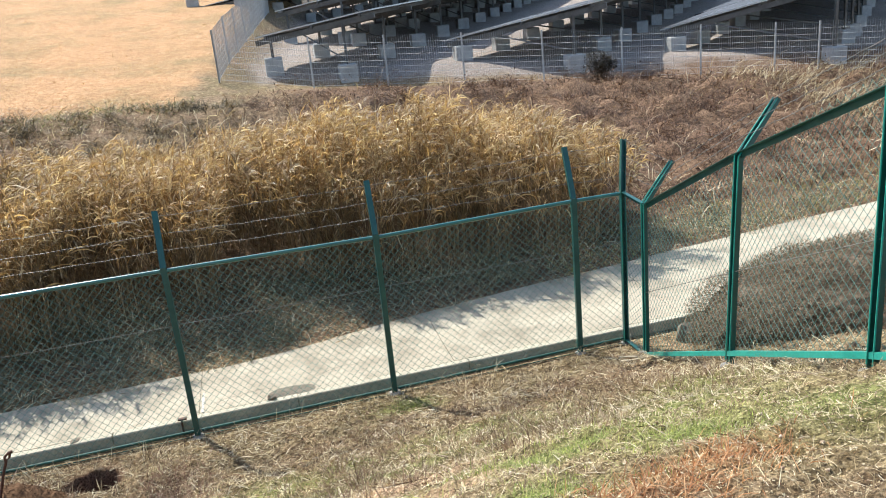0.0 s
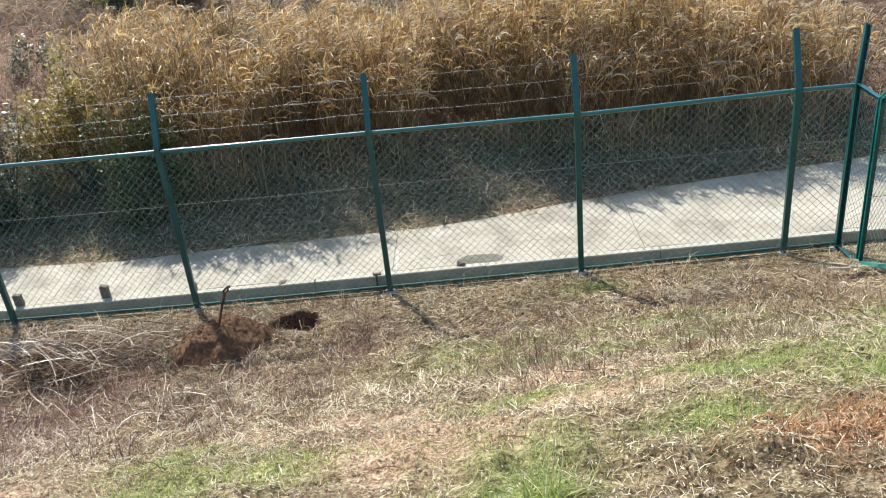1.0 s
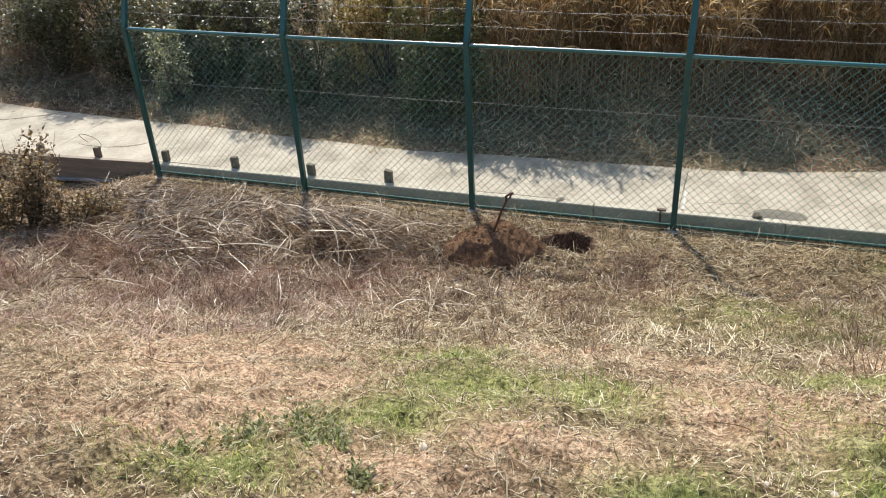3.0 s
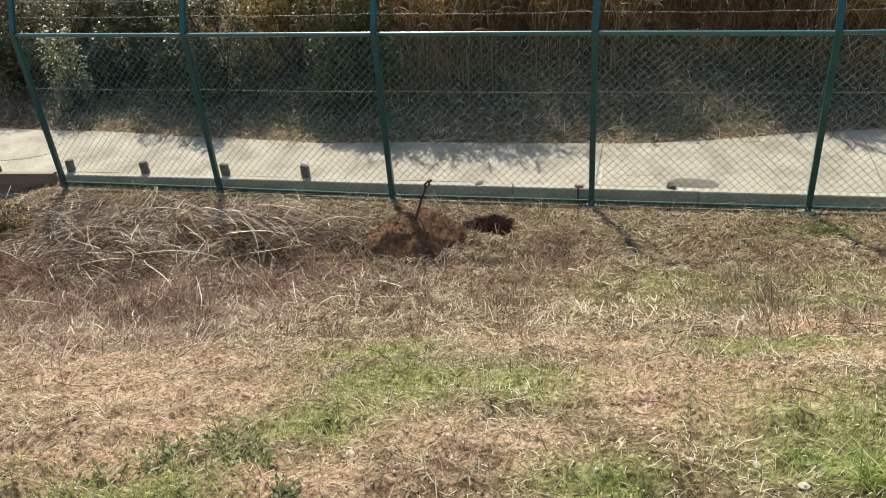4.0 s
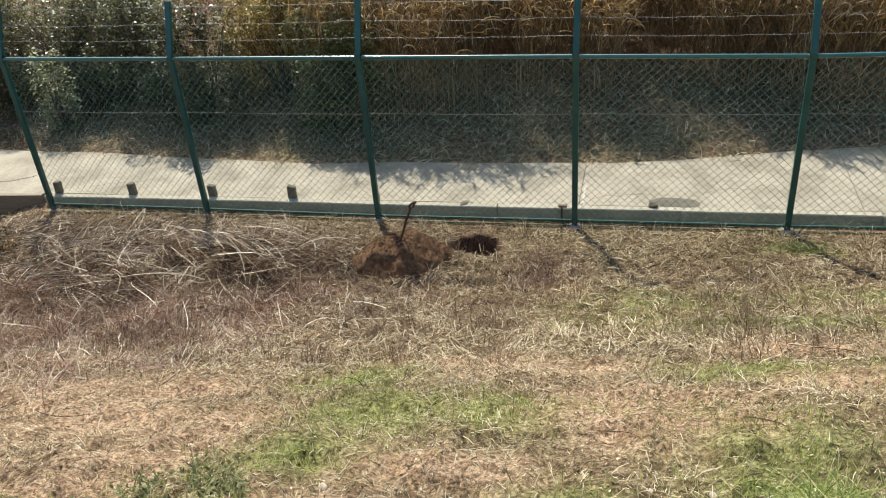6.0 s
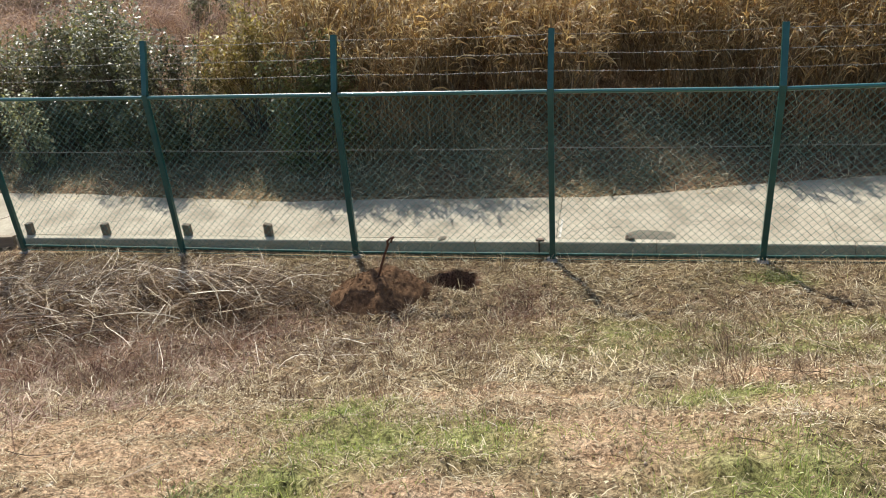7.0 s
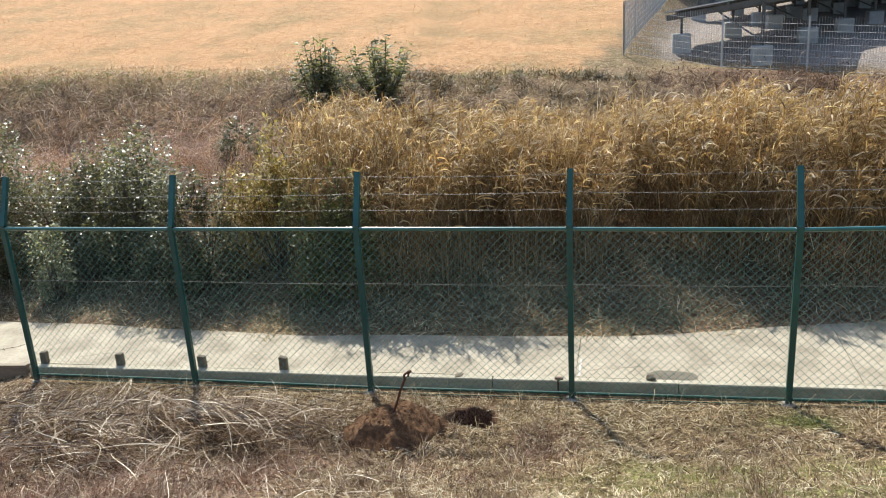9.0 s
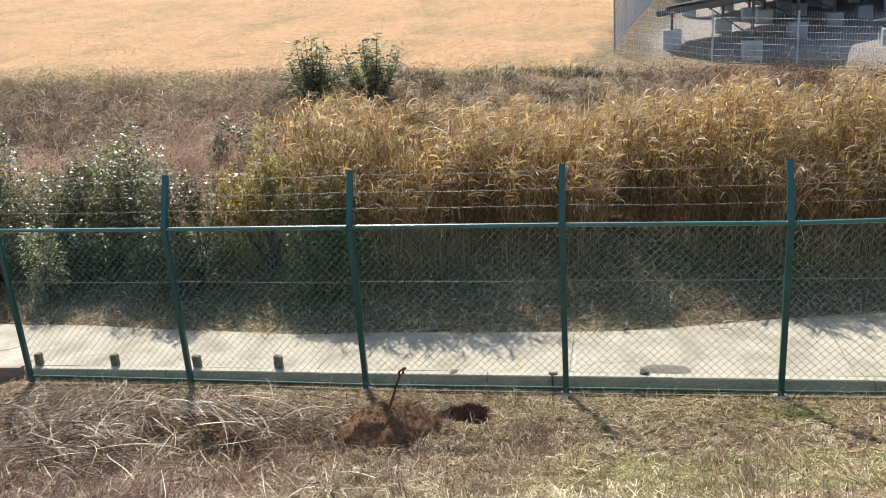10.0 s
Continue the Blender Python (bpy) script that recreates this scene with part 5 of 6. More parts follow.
x, y = spread(1500, -9, 8, 0.3, 2.6, lambda x, y: np.exp(-(far_edge(x) - y).clip(0, 5) / 0.22) * (y < far_edge(x) + 0.02) * patchy(x, y, 1.3, 2.0))
m = len(x)
stuff("path_litter", strips(np.stack([x, y, path_z(x) + 0.008], 1), U(0, 6.28, m), U(0.02, 0.1, m), U(0.003, 0.008, m), rng.normal(0.1, 0.15, m), rng.normal(-0.1, 0.15, m), 2, 0.7, 0.6), M_STRAW, "bits of dead grass blown on the concrete path", "straw")


cx, cy = spread(420, -12, 9, 0.9, 3.2, lambda x, y: np.exp(-((y - far_edge(x) - 0.03 - 0.07 * ripple(x * 1.7, 2.0)) / 0.1) ** 2))
x, y = tufts(cx, cy, 16, 0.045)
m = len(x)
stuff("verge_edge_tufts", strips(on_verge(x, y, 0.0), U(0, 6.28, m), U(0.05, 0.2, m), U(0.004, 0.011, m), U(0.3, 1.45, m), U(-0.8, 0.5, m), 3, 0.85, 0.5), M_STRAW, "tufts of dry grass creeping over the path's edge", "grass")


# tall reeds
def reed_bed(n, x0, x1, y0, y1, high, keep):
    x, y = spread(n, x0, x1, y0, y1, keep)
    m = len(x)
    P = on_land(x, y, 0.0)
    H = high(x, y) * (0.7 + 0.3 * rng.uniform(0, 1, m) ** 0.6) * (0.9 + 0.16 * patchy(x, y, 1.5, 1.0))
    az = rng.normal(-0.3, 0.6, m) + 0.9 * ripple(x * 0.8, y * 0.8)
    lean = U(0.0, 0.2, m) + 0.1 * patchy(x, y, 0.9, 4.0)
    stems = strips(P, az, H, U(0.006, 0.011, m), 1.57 - lean * 0.4, 1.57 - lean * 1.6, 3, 0.5, 1.2)
    low, out = [], []
    for k in range(12):
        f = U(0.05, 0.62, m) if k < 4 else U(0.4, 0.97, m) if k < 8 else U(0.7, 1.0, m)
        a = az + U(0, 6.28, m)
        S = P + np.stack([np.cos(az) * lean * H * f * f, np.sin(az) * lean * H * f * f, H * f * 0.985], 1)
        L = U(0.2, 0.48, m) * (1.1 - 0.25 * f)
        # the lowest four leaves go to the shade-coloured set
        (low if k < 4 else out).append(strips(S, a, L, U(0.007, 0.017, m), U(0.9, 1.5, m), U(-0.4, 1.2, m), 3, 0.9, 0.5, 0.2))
    for k in range(5):
        S = P + np.stack([np.cos(az) * lean * H, np.sin(az) * lean * H, H * 0.98], 1)
        out.append(strips(S, az + rng.normal(0, 0.5, m), U(0.1, 0.24, m), U(0.008, 0.02, m), U(0.8, 1.4, m), U(-1.3, 0.3, m), 3, 0.6, 0.6))
    plumes = []
    for k in range(4):
        c = np.flatnonzero(rng.uniform(0, 1, m) < (0.2 + 0.5 * patchy(x, y, 1.4, 5.0)) * (0.3 + 0.7 * step(-3.4, -1.6, x)))
        f = U(0.72, 1.0, len(c))
        S = P[c] + np.stack([np.cos(az[c]) * lean[c] * H[c] * f, np.sin(az[c]) * lean[c] * H[c] * f, H[c] * f * 0.985], 1)
        plumes.append(strips(S, rng.normal(-0.5, 1.1, len(c)), U(0.12, 0.3, len(c)), U(0.014, 0.032, len(c)), U(0.2, 1.2, len(c)), U(-1.3, -0.1, len(c)), 3, 0.75, 0.8, 0.2))
    return stems, low, out, plumes


reed_front = lambda x: np.interp(x, [-4, -1.3, -1.0, -0.35, -0.1, 0.45, 1.35, 1.75, 3, 6], [2.05, 2.08, 2.75, 2.85, 2.4, 2.8, 2.95, 2.5, 2.5, 2.6])  # noqa: E731
reed_shape = lambda x, y: step(-0.15, 0.15, y - reed_front(x) + 0.12 * ripple(2 * x, y)) * step(-3.95, -3.2, x + 0.38 * (y - 2.5) + 0.25 * ripple(y, x)) * step(6.3, 5.0, x - 0.1 * (y - 3) + 0.35 * ripple(y, x)) * (0.3 + 0.7 * step(0.25, 0.6, patchy(x, y, 1.0, 2.5)))  # noqa: E731
reed_top = lambda x: np.interp(x, [-5, -3.6, -1.9, 0.3, 1.6, 2.1, 3.4, 5.0, 6.2], [2.25, 2.4, 2.12, 2.15, 2.42, 2.34, 2.24, 1.95, 1.5])  # noqa: E731
reed_high = lambda x, y: np.clip(reed_top(x) - 0.145 * (y - 4) - land(x, y) - 0.06 + 0.19 * ripple(x * 1.2, y * 0.8), 0.5, np.where(x < -0.6, 1.65, 1.45) + 0.85 * np.clip(y - reed_front(x), 0, 2))  # noqa: E731
stems, low_blades, blades, plumes = reed_bed(9600, -5.6, 6.6, 1.9, 6.4, reed_high, reed_shape)
stuff("reed_stems", stems, M_REEDSTEM, "tall brown stems of the reed bed beyond the path", "reeds")
stuff("reed_plumes", join(*plumes), M_PLUME, "pale gold drooping tops of the tall reeds", "reeds")
stuff("reed_lower_leaves", join(*low_blades), M_REED_SHADE, "lower leaves of the tall reeds, coloured darker for shade", "reeds")
stuff("reed_leaves", join(*blades), M_REED, "golden dry leaves and tops of tall reeds", "reeds")

# brambles and dead weeds on the bank
open_bank = lambda x, y: (1 - 0.9 * reed_shape(x, y) * step(6.6, 5.8, y)) * np.where(x > 1, step(0.3, -0.4, y - fence_line(x)), 1.0)  # noqa: E731
x, y = spread(5000, -17, 18, 2.7, 12.6, lambda x, y: open_bank(x, y) * (1 - 0.6 * step(-3.5, -5.5, x)) * np.where(x < 0.5, 1 - 0.9 * step(6, 8.5, y), step(0.9, 1.6, y - far_edge(x))) * (0.25 + 0.75 * patchy(x, y, 0.6, 2.0)) * np.where(x < 0.5, step(10.9, 10.0, y), 1.0))
tx, ty = tufts(x, y, 20, 0.12)
m = len(tx)
tall = np.repeat(U(0.35, 1.0, len(x)) * (0.55 + 0.6 * step(1, 5, x)), 20)
for side, name, mat, lab in ((tx < 0.8, "bank_weeds", M_BRUSH, "brown tangled dead weeds on the far bank"), (tx >= 0.8, "bank_brambles", M_BRAMBLE, "dark brown brambles below the mesh fence")):
    m = int(side.sum())
    stuff(name, strips(on_land(tx[side], ty[side], -0.01), U(0, 6.28, m), U(0.25, 0.8, m) * tall[side], U(0.006, 0.016, m), U(0.5, 1.5, m), U(-1.3, 0.1, m), 3, 0.8, 0.5, 0.4), mat, lab, "weeds")
x, y = spread(26000, -17, 17, 3.0, 12.8, lambda x, y: np.where(x < 0.5, step(11.2, 10.4, y), 1.0) * (1 - 0.9 * reed_shape(x, y) * step(6.6, 5.8, y)) * patchy(x, y, 0.7, 6.0) * np.where(x > 1, step(0.2, -0.5, y - fence_line(x)) * (1 - 0.92 * step(4.5, 6.5, y) * step(13, 10, x)), 1.0) * np.where(x > 5, step(0.3, 0.9, y - far_edge(x)), 1.0))
m = len(x)
stuff("bank_straw", strips(on_land(x, y, 0.0), U(0, 6.28, m), U(0.15, 0.5, m), U(0.008, 0.018, m), U(0.2, 1.4, m), U(-0.9, 0.4, m), 4, 0.85, 0.5, 0.3), M_STRAW, "straw-coloured dry grass on the far bank", "grass")
x, y = spread(38000, -18, -2.6, 4.5, 11.7, lambda x, y: step(-2.8, -5.5, x + 0.3 * ripple(x, y)) * (1 - 0.75 * step(8.4, 10.4, y)) * (0.3 + 0.7 * patchy(x, y, 0.5, 1.0)))
m = len(x)
stuff("bank_reddish_grass", strips(on_land(x, y, 0.0), rng.normal(-0.6, 1.2, m), U(0.3, 0.75, m), U(0.008, 0.018, m), U(0.5, 1.4, m), U(-1.0, 0.2, m), 3, 0.85, 0.5, 0.3), M_MAUVE, "reddish-brown tall grass on the far bank", "grass")
x, y = spread(16000, -20, 0.5, 10.2, 12.6, lambda x, y: step(-0.3, -0.8, x - 0.14 * (y - 14.2)) * (0.3 + 0.7 * patchy(x, y, 0.9, 1.0)))
m = len(x)
stuff("lawn_edge_grass", strips(on_land(x, y, 0.0), U(0, 6.28, m), U(0.05, 0.14, m), U(0.008, 0.016, m), U(0.2, 1.3, m), U(-0.6, 0.6, m), 2, 0.85, 0.5), M_STRAW, "tan uneven grass along the lawn's edge", "grass")

cx, cy = spread(260, -7.5, 1.2, 8.2, 11.5, lambda x, y: (0.3 + 0.7 * patchy(x, y, 1.3, 2.0)) * step(1.2, 0.2, x - 0.14 * (y - 11)))
x, y = tufts(cx, cy, 46, 0.13)
m = len(x)
stuff("bank_edge_clumps", strips(on_land(x, y, 0.0), U(0, 6.28, m), U(0.1, 0.36, m), U(0.008, 0.02, m), U(0.4, 1.5, m), U(-0.8, 0.6, m), 3, 0.85, 0.5), M_CLUMP, "dark olive-brown clumps of weeds below the lawn", "weeds")
x, y = spread(44000, -30, 3, 11.4, 30, lambda x, y: step(-0.2, -0.9, x - 0.05 - 0.14 * (y - 14.2)) * np.clip(1.5 - y / 34, 0.2, 1) * (0.35 + 0.65 * patchy(x, y, 1.1, 3.0)))
m = len(x)
stuff("lawn_grass", strips(on_land(x, y, -0.005), U(0, 6.28, m), U(0.04, 0.1, m), U(0.01, 0.022, m), U(0.1, 1.0, m), U(-0.4, 0.8, m), 2, 0.8, 0.5), M_LAWN, "short orange-tan dormant lawn grass", "grass")
x, y = spread(15000, -20, 0.8, 10.2, 12.6, lambda x, y: step(0.3, -0.3, x - 0.05 - 0.14 * (y - 14.2)) * np.exp(-((y - 11.3 - 0.3 * ripple(x * 0.7, 1.0)) / 0.5) ** 2))
m = len(x)
stuff("olive_edge_weeds", strips(on_land(x, y, 0.0), U(0, 6.28, m), U(0.05, 0.15, m), U(0.01, 0.022, m), U(0.2, 1.3, m), U(-0.6, 0.6, m), 2, 0.85, 0.5), M_OLIVE, "dull green low weeds along the lawn's edge", "weeds")


x, y = spread(9000, 7.0, 15.0, 3.6, 11.0, lambda x, y: step(11.0, 13.0, x + 0.4 * ripple(x, y)) * patchy(x, y, 0.8, 3.0))
m = len(x)
stuff("tall_pale_grass", strips(on_land(x, y, 0.0), rng.normal(-0.5, 1.0, m), U(0.4, 0.95, m), U(0.007, 0.015, m), U(0.9, 1.45, m), U(-0.9, 0.5, m), 4, 0.85, 0.5, 0.3), M_STRAW, "tall pale straw grass on the far bank", "grass")
x, y = spread(15000, 4.5, 13.0, 1.7, 4.2, lambda x, y: step(-0.05, 0.25, y - far_edge(x)) * step(1.9, 1.0, y - far_edge(x)) * (0.4 + 0.6 * patchy(x, y, 1.0, 2.0)))
m = len(x)
stuff("verge_short_grass", strips(on_land(x, y, 0.0), U(0, 6.28, m), U(0.04, 0.13, m), U(0.005, 0.011, m), U(0.3, 1.4, m), U(-0.5, 0.7, m), 2, 0.85, 0.5), M_SPARSE, "short greenish straw grass on the sunlit verge", "grass")


x, y = spread(12000, 1.2, 15, 3.6, 13.0, lambda x, y: open_bank(x, y) * step(0.7, 1.5, y - far_edge(x)) * patchy(x, y, 0.9, 4.0))
stuff("bramble_leaves", leaves(on_land(x, y, 0.0) + np.stack([0 * x, 0 * x, U(0.02, 0.4, len(x))], 1), U(0.03, 0.075, len(x)), 0.3), M_BRAMBLE, "withered brown bramble leaves on the far bank", "weeds")


# ---- shrubs ----
def shrub(name, x, y, rx, ry, high, n, size, wide, material, label, seed, lobes=9, base=None, sprigs=0, rise=0.15):
    """A bush: stems that fork, and a crown of single leaves gathered in uneven lobes."""
    r = np.random.default_rng(seed)
    z = float(land(x, y)) if base is None else base
    th = tagged(new(name), label, "shrub")
    th.location = (x, y, z)
    ends, rods = [], []
    for k in range(lobes):
        a, d = r.uniform(0, 6.28), math.sqrt(r.uniform(0.02, 1))
        e = np.array([rx * 0.78 * d * math.cos(a), ry * 0.78 * d * math.sin(a), high * r.uniform(0.12, 0.86) * (1 - 0.2 * d)])
        ends.append((e, r.uniform(0.24, 0.42)))
        s = np.array([r.normal(0, 0.05), r.normal(0, 0.05), -0.08])
        midp = s + (e - s) * 0.5 + r.normal(0, 0.06, 3)
        rods.append(chain([s, midp, e], (0.014, 0.004), 5))
        for _ in range(3):
            rods.append(chain([midp, midp + r.normal(0, 0.1, 3) + (e - s) * 0.2, e + r.normal(0, 0.22, 3) * np.array([rx, ry, high * 0.7])], (0.007, 0.002), 4))
    arr_part("branchwork", join(*rods), M_BARK, th)
    C = []
    for e, q in ends:
        k = n // lobes
        d = r.normal(0, 1, (k, 3))
        d /= np.linalg.norm(d, axis=1)[:, None]
        rad = r.uniform(0.25, 1, k) ** 0.55
        C.append(e + d * rad[:, None] * np.array([rx * q * 1.12, ry * q * 1.12, high * q * 0.85]))
    C = np.concatenate(C)
    C = C[C[:, 2] > 0.01]
    s = size * r.uniform(0.55, 1.25, len(C))
    arr_part("crown", leaves(C, s, wide, 1.0, rise), material, th)
    if sprigs:
        k = r.integers(0, len(C), sprigs)
        S = C[k]
        sp = arr_part("sprigs", strips(S, r.uniform(0, 6.28, sprigs), r.uniform(0.2, 0.55, sprigs) * high * 0.5, 0.009, r.uniform(1.0, 1.5, sprigs), r.uniform(0.9, 1.6, sprigs), 4, 0.7, 0.8, 0.3), M_BRUSH, th)
        tagged(sp, kind="stuff")
    return th


GLOSSY = "dark evergreen shrub with small glossy leaves"
for k, (x, y, rx, ry, h, n) in enumerate(((-6.25, 2.95, 0.85, 0.7, 2.0, 8500), (-5.15, 2.4, 0.65, 0.45, 1.95, 6500), (-7.75, 3.3, 0.9, 0.7, 1.8, 8000), (-9.3, 3.45, 1.2, 0.8, 2.5, 11000),
                                           (-11.2, 3.9, 1.3, 1.0, 2.7, 11000), (-13.4, 4.3, 1.4, 1.0, 2.7, 9000), (-5.5, 2.3, 0.55, 0.35, 0.85, 3500), (-8.6, 2.75, 0.7, 0.4, 1.3, 5000), (-7.0, 2.6, 0.6, 0.35, 0.95, 4500), (-10.3, 3.1, 0.9, 0.5, 1.5, 7000), (-6.9, 3.6, 0.8, 0.5, 1.9, 6000))):
    shrub("shrub", x, y, rx, ry, h, n, 0.055, 0.32, M_SHRUB, GLOSSY if x > -8.4 else "dark evergreen shrub shading the footpath", k + 1, lobes=18)
for k, (x, y, rx, h, n) in enumerate(((-7.3, 4.0, 0.8, 1.2, 3000), (-9.0, 4.2, 1.0, 1.25, 4000))):
    shrub("shrub", x, y, rx, 0.7, h, n, 0.06, 0.28, M_OLIVE, "olive green shrub among dry weeds", k + 20, lobes=14)
shrub("shrub", -4.2, 2.85, 0.75, 0.45, 2.05, 5500, 0.085, 0.2, M_YELLOW, "yellow-green leafy shrub at the reeds' edge", 9, lobes=18, rise=0.4)
shrub("shrub", -3.25, 2.05, 0.85, 0.35, 1.62, 7000, 0.06, 0.26, M_OLIVE, "dull olive shrub in shade before the reeds", 43, lobes=18)
shrub("shrub", -6.05, 5.9, 0.65, 0.4, 1.35, 3000, 0.07, 0.26, M_SHRUB, "low grey-green shrub in the dead weeds", 10, lobes=8)


def leafy_bush(x, y, spread_x, high, stems, label, seed):
    """A young bush: bare stems that fan out, each with long drooping leaves towards its end."""
    r = np.random.default_rng(seed)
    th = tagged(new("shrub"), label, "shrub")
    th.location = (x, y, float(land(x, y)))
    rods, blades = [], []
    for k in range(stems):
        a, d = r.uniform(0, 6.28), r.uniform(0.1, 1.0)
        end = np.array([spread_x * d * math.cos(a), 0.6 * spread_x * d * math.sin(a), high * r.uniform(0.45, 1.0) * (1 - 0.25 * d * d)])
        pts = np.array([(end[0] * f ** 0.6, end[1] * f ** 0.6, end[2] * f) for f in np.linspace(0, 1, 6)])
        rods.append(chain(pts, (0.014, 0.005), 5))
        q = 48
        f = r.uniform(0.1, 1.0, q) ** 0.8
        S = np.stack([end[0] * f ** 0.6, end[1] * f ** 0.6, end[2] * f], 1) + r.normal(0, 0.07, (q, 3))
        blades.append(strips(S, r.uniform(0, 6.28, q), r.uniform(0.09, 0.19, q), r.uniform(0.03, 0.065, q), r.uniform(0.0, 1.0, q), r.uniform(-0.9, 0.3, q), 3, 0.9, 0.7))
    arr_part("branchwork", join(*rods), M_BARK, th)
    arr_part("crown", join(*blades), M_BUSHLEAF, th)
    return th


leafy_bush(-5.95, 9.6, 0.72, 1.7, 34, "young green bush with long drooping leaves by the lawn", 11)
leafy_bush(-4.6, 9.6, 1.0, 1.4, 34, "low wide green bush with long leaves by the lawn", 12)
shrub("shrub", 9.55, 11.85, 0.5, 0.3, 0.8, 2600, 0.05, 0.3, M_DARKBUSH, "small dark bush in front of the mesh fence", 17, lobes=9)
shrub("shrub", -7.3, 2.15, 0.34, 0.25, 1.3, 2000, 0.06, 0.3, M_PALELEAF, "pale sunlit leafy shrub beside the footpath", 16, lobes=10)
shrub("shrub", -6.78, -1.35, 0.5, 0.42, 1.3, 2600, 0.06, 0.28, M_DRYLEAF, "leggy half-bare brown shrub by the wooden boards", 13, lobes=11, sprigs=50)
shrub("shrub", -6.2, -1.15, 0.62, 0.5, 0.42, 1900, 0.06, 0.2, M_DRYLEAF, "low sprawling yellowish dry shrub by the boards", 41, lobes=15, sprigs=70, rise=0.4)
shrub("shrub", -7.5, -1.4, 1.0, 0.6, 0.8, 3000, 0.055, 0.24, M_DRYLEAF, "low dry brown shrub by the wooden boards", 15, lobes=16, sprigs=190)
shrub("shrub", -8.6, -1.4, 0.8, 0.6, 0.7, 2300, 0.05, 0.24, M_DRYLEAF, "low dry brown shrub by the old post", 14, lobes=16, sprigs=60)
x, y = spread(1100, -5.4, -3.7, 2.9, 3.9)
m = len(x)
stuff("tan_weeds", strips(on_land(x, y, 0.0), U(0, 6.28, m), U(0.6, 1.5, m), U(0.006, 0.012, m), U(1.3, 1.55, m), U(-0.2, 1.2, m), 4, 0.8, 0.6, 0.3), M_STRAW, "tall tan dry weeds between shrubs and reeds", "weeds")
# tall dry weeds round the shrubs
x, y = spread(1000, -12, -3.9, 3.6, 6.8)
tx, ty = tufts(x, y, 12, 0.08)
m = len(tx)
stuff("tall_dry_weeds", strips(on_land(tx, ty, 0.0), rng.normal(-0.3, 1.3, m), U(0.5, 1.5, m), U(0.007, 0.016, m), U(1.1, 1.5, m), U(-0.9, 0.6, m), 3, 0.8, 0.6, 0.3), M_MAUVE, "tall reddish dry weeds round the shrubs", "weeds")


# broad low shrub outside the corner: a dome of fine twigs and leaves
def dome(x, y, rx, ry, high, n, seed, label):
    r = np.random.default_rng(seed)
    th = tagged(new("shrub"), label, "shrub")
    z = float(land(x, y))
    th.location = (x, y, z)
    d = r.normal(0, 1, (n, 3))
    d[:, 2] = np.abs(d[:, 2])
    d /= np.linalg.norm(d, axis=1)[:, None]
    lump = 1 + 0.04 * np.sin(5 * np.arctan2(d[:, 1], d[:, 0]) + 3 * d[:, 2]) + 0.05 * np.sin(11 * d[:, 0] + 7 * d[:, 1])
    C = d * (r.uniform(0.88, 0.98, n) * lump)[:, None] * np.array([rx, ry, high])
    bm = bmesh.new()
    bmesh.ops.create_icosphere(bm, subdivisions=5, radius=1.0)
    for q in bm.verts:
        n3 = 0.9 + 0.05 * noise.noise(q.co * 4) + 0.03 * noise.noise(q.co * 14)
        q.co = Vector((q.co.x * rx * n3, q.co.y * ry * n3, max(q.co.z, -0.25) * high * n3))
    part("twig_mass", bm, M_TWIGMASS, th)
    arr_part("crown", leaves(C, r.uniform(0.022, 0.045, n), 0.14), M_HEDGE, th)
    k = n // 30
    A = d[:k] * np.array([rx, ry, high]) * 0.55
    B = d[:k] * np.array([rx, ry, high]) * (r.uniform(0.8, 0.97, k) * lump[:k])[:, None]
    arr_part("twigs", tubes(A, B, 0.0025, 3), M_BARK, th)
    return th


dome(6.85, -0.62, 1.85, 1.2, 0.84, 46000, 31, "broad rounded brown shrub outside the fence corner")
dome(9.1, -0.45, 1.3, 0.75, 0.75, 8000, 32, "broad rounded brown shrub beside the path")


# ---- solar field ----
def mesh_panel(a, b, ha):
    """Welded wire panel between two posts."""
    a, b = np.array(a, float), np.array(b, float)
    n = max(3, int(np.linalg.norm(b - a) / 0.055))
    s = (np.arange(n) + 0.5)[:, None] / n
    feet = a + (b - a) * s
    V1 = tubes(feet + [0, 0, 0.04], feet + [0, 0, ha + 0.05], 0.0034, 3)
    hs = np.arange(0.06, ha + 0.01, 0.145)
    V2 = tubes([a + [0, 0, h] for h in hs], [b + [0, 0, h] for h in hs], 0.005, 3)
    return join(V1, V2)


white_fence = tagged(new("mesh_fence"), "pale galvanised wire mesh fence round the solar field", "fence")
fx = [0.34, 2.6, 4.42, 6.3, 8.25, 10.2, 12.15, 14.0, 15.1]
line = [(x, float(fence_line(x))) for x in fx] + [(16.9, 9.9), (18.8, 8.8), (20.6, 7.7)]
back = [(0.34 + 0.14 * 2 * k, 14.05 + 2 * k) for k in range(1, 8)]
for run in (line, [line[0]] + back):
    pts = [(x, y, float(land(x, y + (0.15 if run is line else 0)))) for x, y in run]
    for i, p in enumerate(pts):
        arr_part("mesh_post", chain([(p[0], p[1], p[2] - 0.2), (p[0], p[1], p[2] + 1.26)], 0.019, 8), M_GALV, white_fence)
        if i:
            arr_part("mesh_panel", mesh_panel(pts[i - 1], p, 1.2), M_GALV, white_fence)

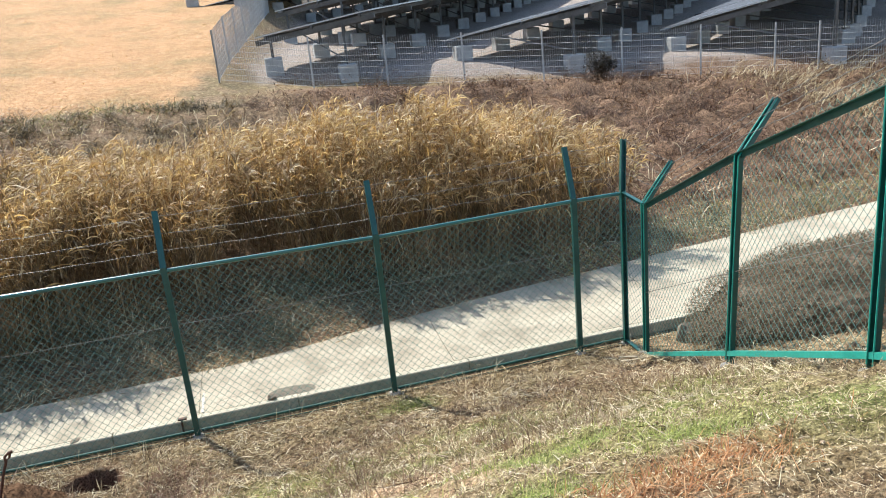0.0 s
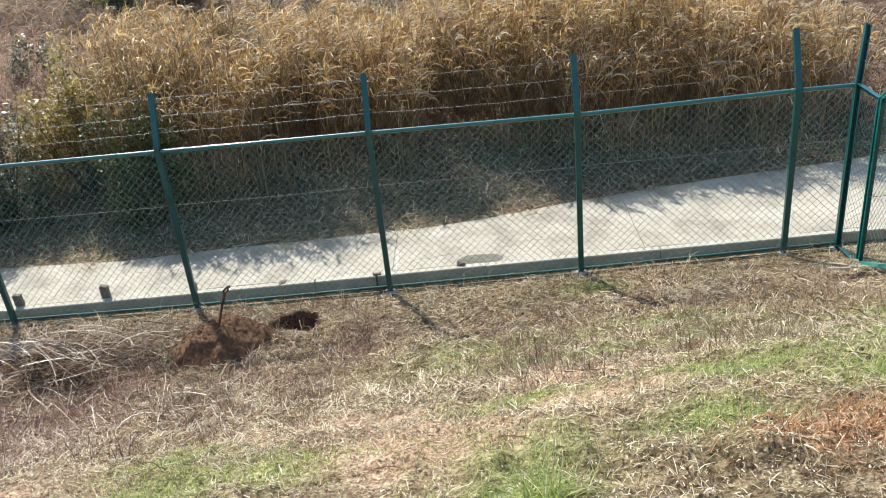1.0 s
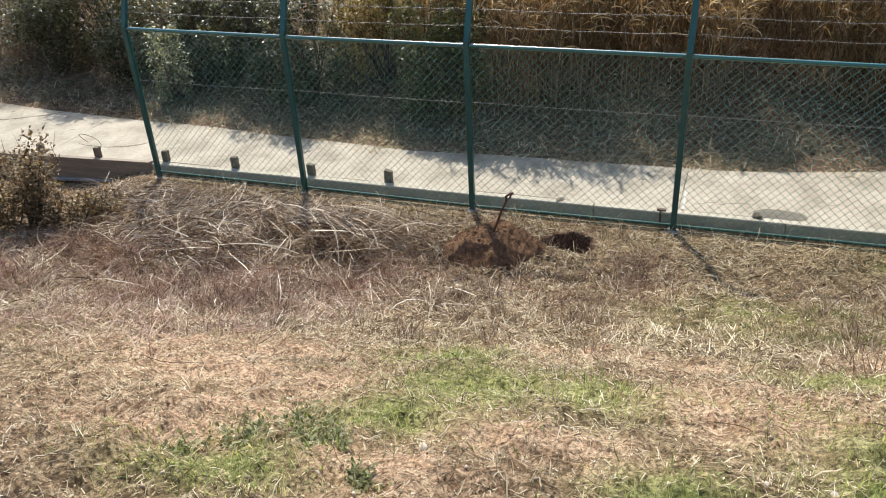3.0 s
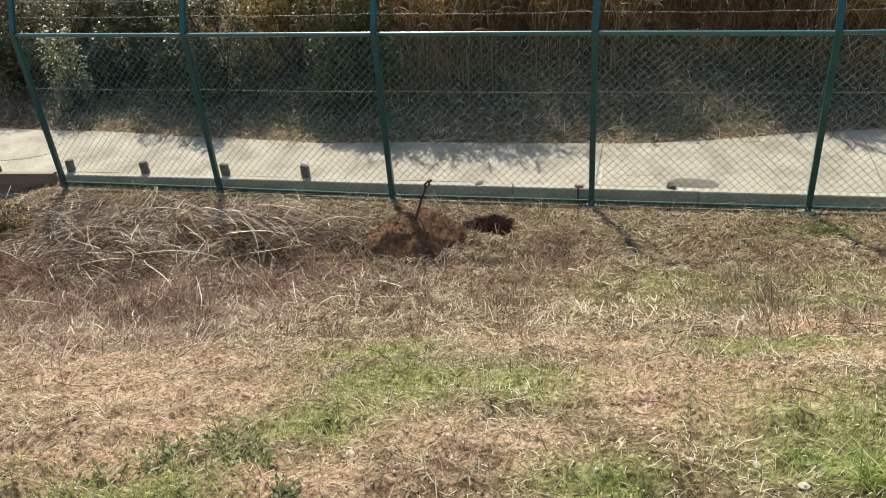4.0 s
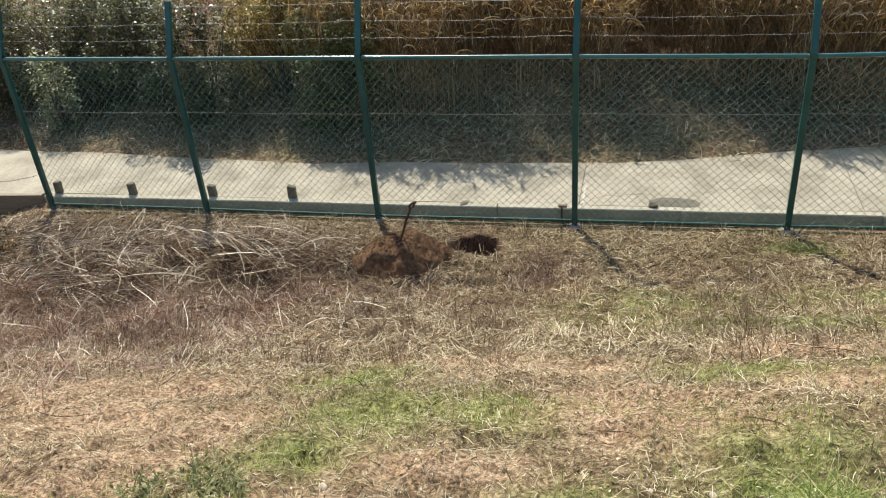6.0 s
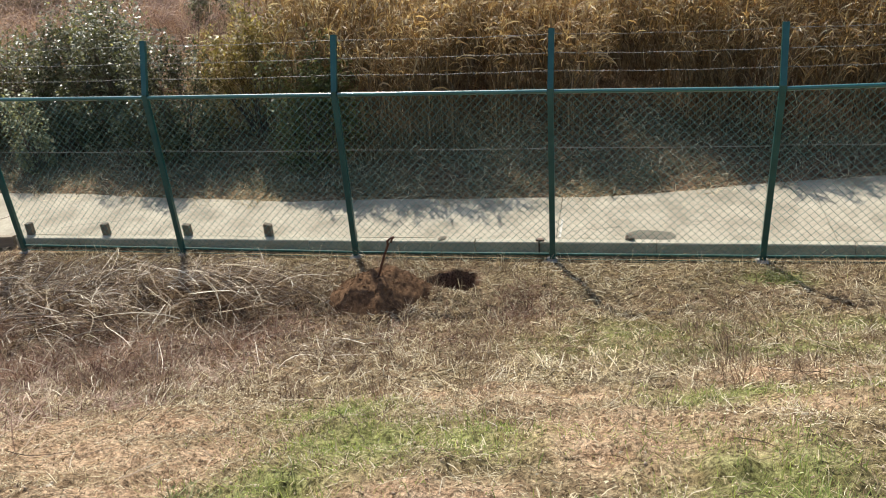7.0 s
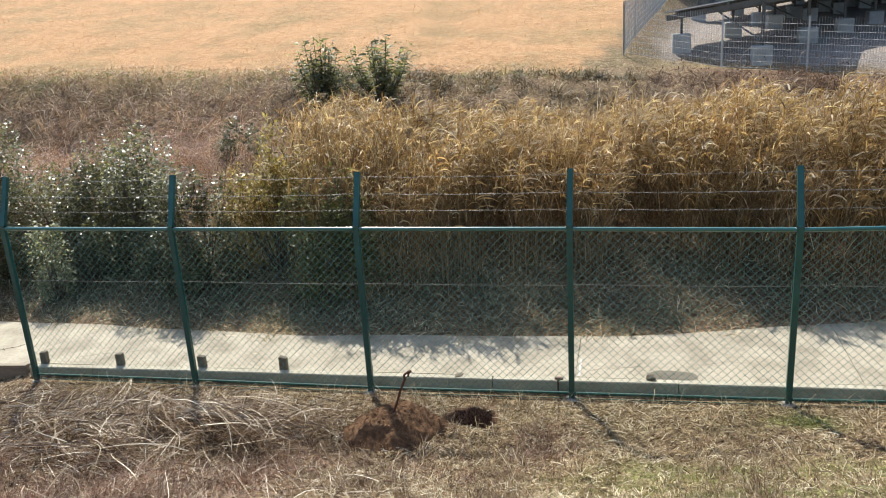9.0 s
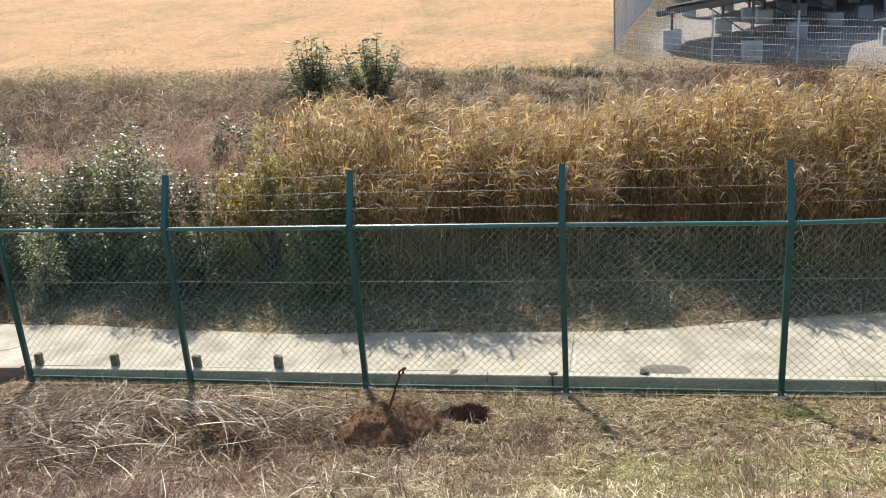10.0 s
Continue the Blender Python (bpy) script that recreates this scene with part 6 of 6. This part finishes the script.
def solar_array(tip, label, turned, rise, across):
    """A tilted table of panels on legs and concrete blocks: the tip is its low near corner; turned: degrees clockwise. The far rows are one part."""
    az = radians(28.0 + turned)
    D1 = np.array([math.sin(az), math.cos(az), 0.0])
    D2 = np.array([math.cos(az), -math.sin(az), rise])
    D2 /= np.linalg.norm(D2)
    NRM = np.cross(D2, D1)
    th = tagged(new("solar_array"), label, "solar panel", "solar arrays")
    tip = np.array(tip, float)
    cell_w, cell_d, deep = 1.1, 1.65, 26
    rot = Matrix((tuple(D2), tuple(D1), tuple(NRM))).transposed().to_4x4()
    for i in range(across):
        for j in range(4):
            c = tip + D2 * (i + 0.5) * cell_w + D1 * (j + 0.5) * cell_d
            p = part("panel", box((cell_w - 0.025, cell_d - 0.025, 0.035)), M_ALU, th)
            p.matrix_basis = Matrix.Translation(Vector(c)) @ rot
            part("glass", box((cell_w - 0.07, cell_d - 0.07, 0.012), (0, 0, 0.016)), M_PANEL, p, "dark glossy solar glass")
            part("backsheet", box((cell_w - 0.07, cell_d - 0.07, 0.012), (0, 0, -0.016)), M_BACK, p)
    c = tip + D2 * across * cell_w / 2 + D1 * (4 + (deep - 4) / 2) * cell_d
    p = part("far_panels", box((across * cell_w + 0.9, (deep - 4) * cell_d, 0.04)), M_BACK, th, "dark far rows of panels")
    p.matrix_basis = Matrix.Translation(Vector(c)) @ rot
    bm = bmesh.new()
    for i in range(across):
        for j in range(4, deep):
            box((cell_w - 0.07, cell_d - 0.07, 0.012), ((i + 0.5 - across / 2) * cell_w, (j + 0.5 - 4 - (deep - 4) / 2) * cell_d, 0.022), bm=bm)
    part("far_glass", bm, M_PANEL, p)
    for f in np.linspace(0.3, across * cell_w - 0.3, 3):
        a = tip + D2 * f - NRM * 0.07
        part("purlin", profile_bar([(-0.03, -0.045), (0.03, -0.045), (0.03, 0.045), (-0.03, 0.045)], a, a + D1 * deep * cell_d), M_STEEL, th)
    for j in range(0, deep, 2):
        a = tip + D1 * (j * cell_d + 0.08) - NRM * 0.15 - D2 * 0.02
        b = a + D2 * (across * cell_w + 0.1)
        part("rafter", profile_bar([(-0.035, -0.07), (0.035, -0.07), (0.035, 0.07), (-0.035, 0.07)], a, b), M_STEEL, th)
        feet = []
        for f in (0.42, across * cell_w - 0.8):
            top = a + D2 * f
            zg = float(land(top[0], top[1]))
            feet.append((top, zg))
            if top[2] - zg > 0.38:
                part("support_leg", profile_bar([(-0.035, -0.035), (0.035, -0.035), (0.035, 0.035), (-0.035, 0.035)], (top[0], top[1], zg + 0.3), top, (0, 1, 0)), M_STEEL, th)
            bm = box((0.46, 0.46, 0.5), (top[0], top[1], zg + 0.15), 0.02)
            part("base_block", wobble(bm, 0.008, 3, j), M_BLOCK, th, "grey concrete base block")
        t0, z0 = feet[1]
        part("brace", profile_bar([(-0.02, -0.02), (0.02, -0.02), (0.02, 0.02), (-0.02, 0.02)], (t0[0], t0[1], z0 + 0.5), a + D2 * 1.3, (0, 1, 0)), M_STEEL, th)
    return th


for tip, turned, rise, across in (((1.36, 15.4, 2.9), 0, 0.14, 3), ((6.5, 15.3, 2.3), 8, 0.17, 4), ((12.7, 14.9, 1.93), 14, 0.22, 5), ((2.3, 23.0, 3.35), 0, 0.14, 3), ((-1.0, 28.0, 3.6), 0, 0.14, 3)):
    solar_array(tip, "tilted dark solar panel table on grey concrete blocks", turned, rise, across)
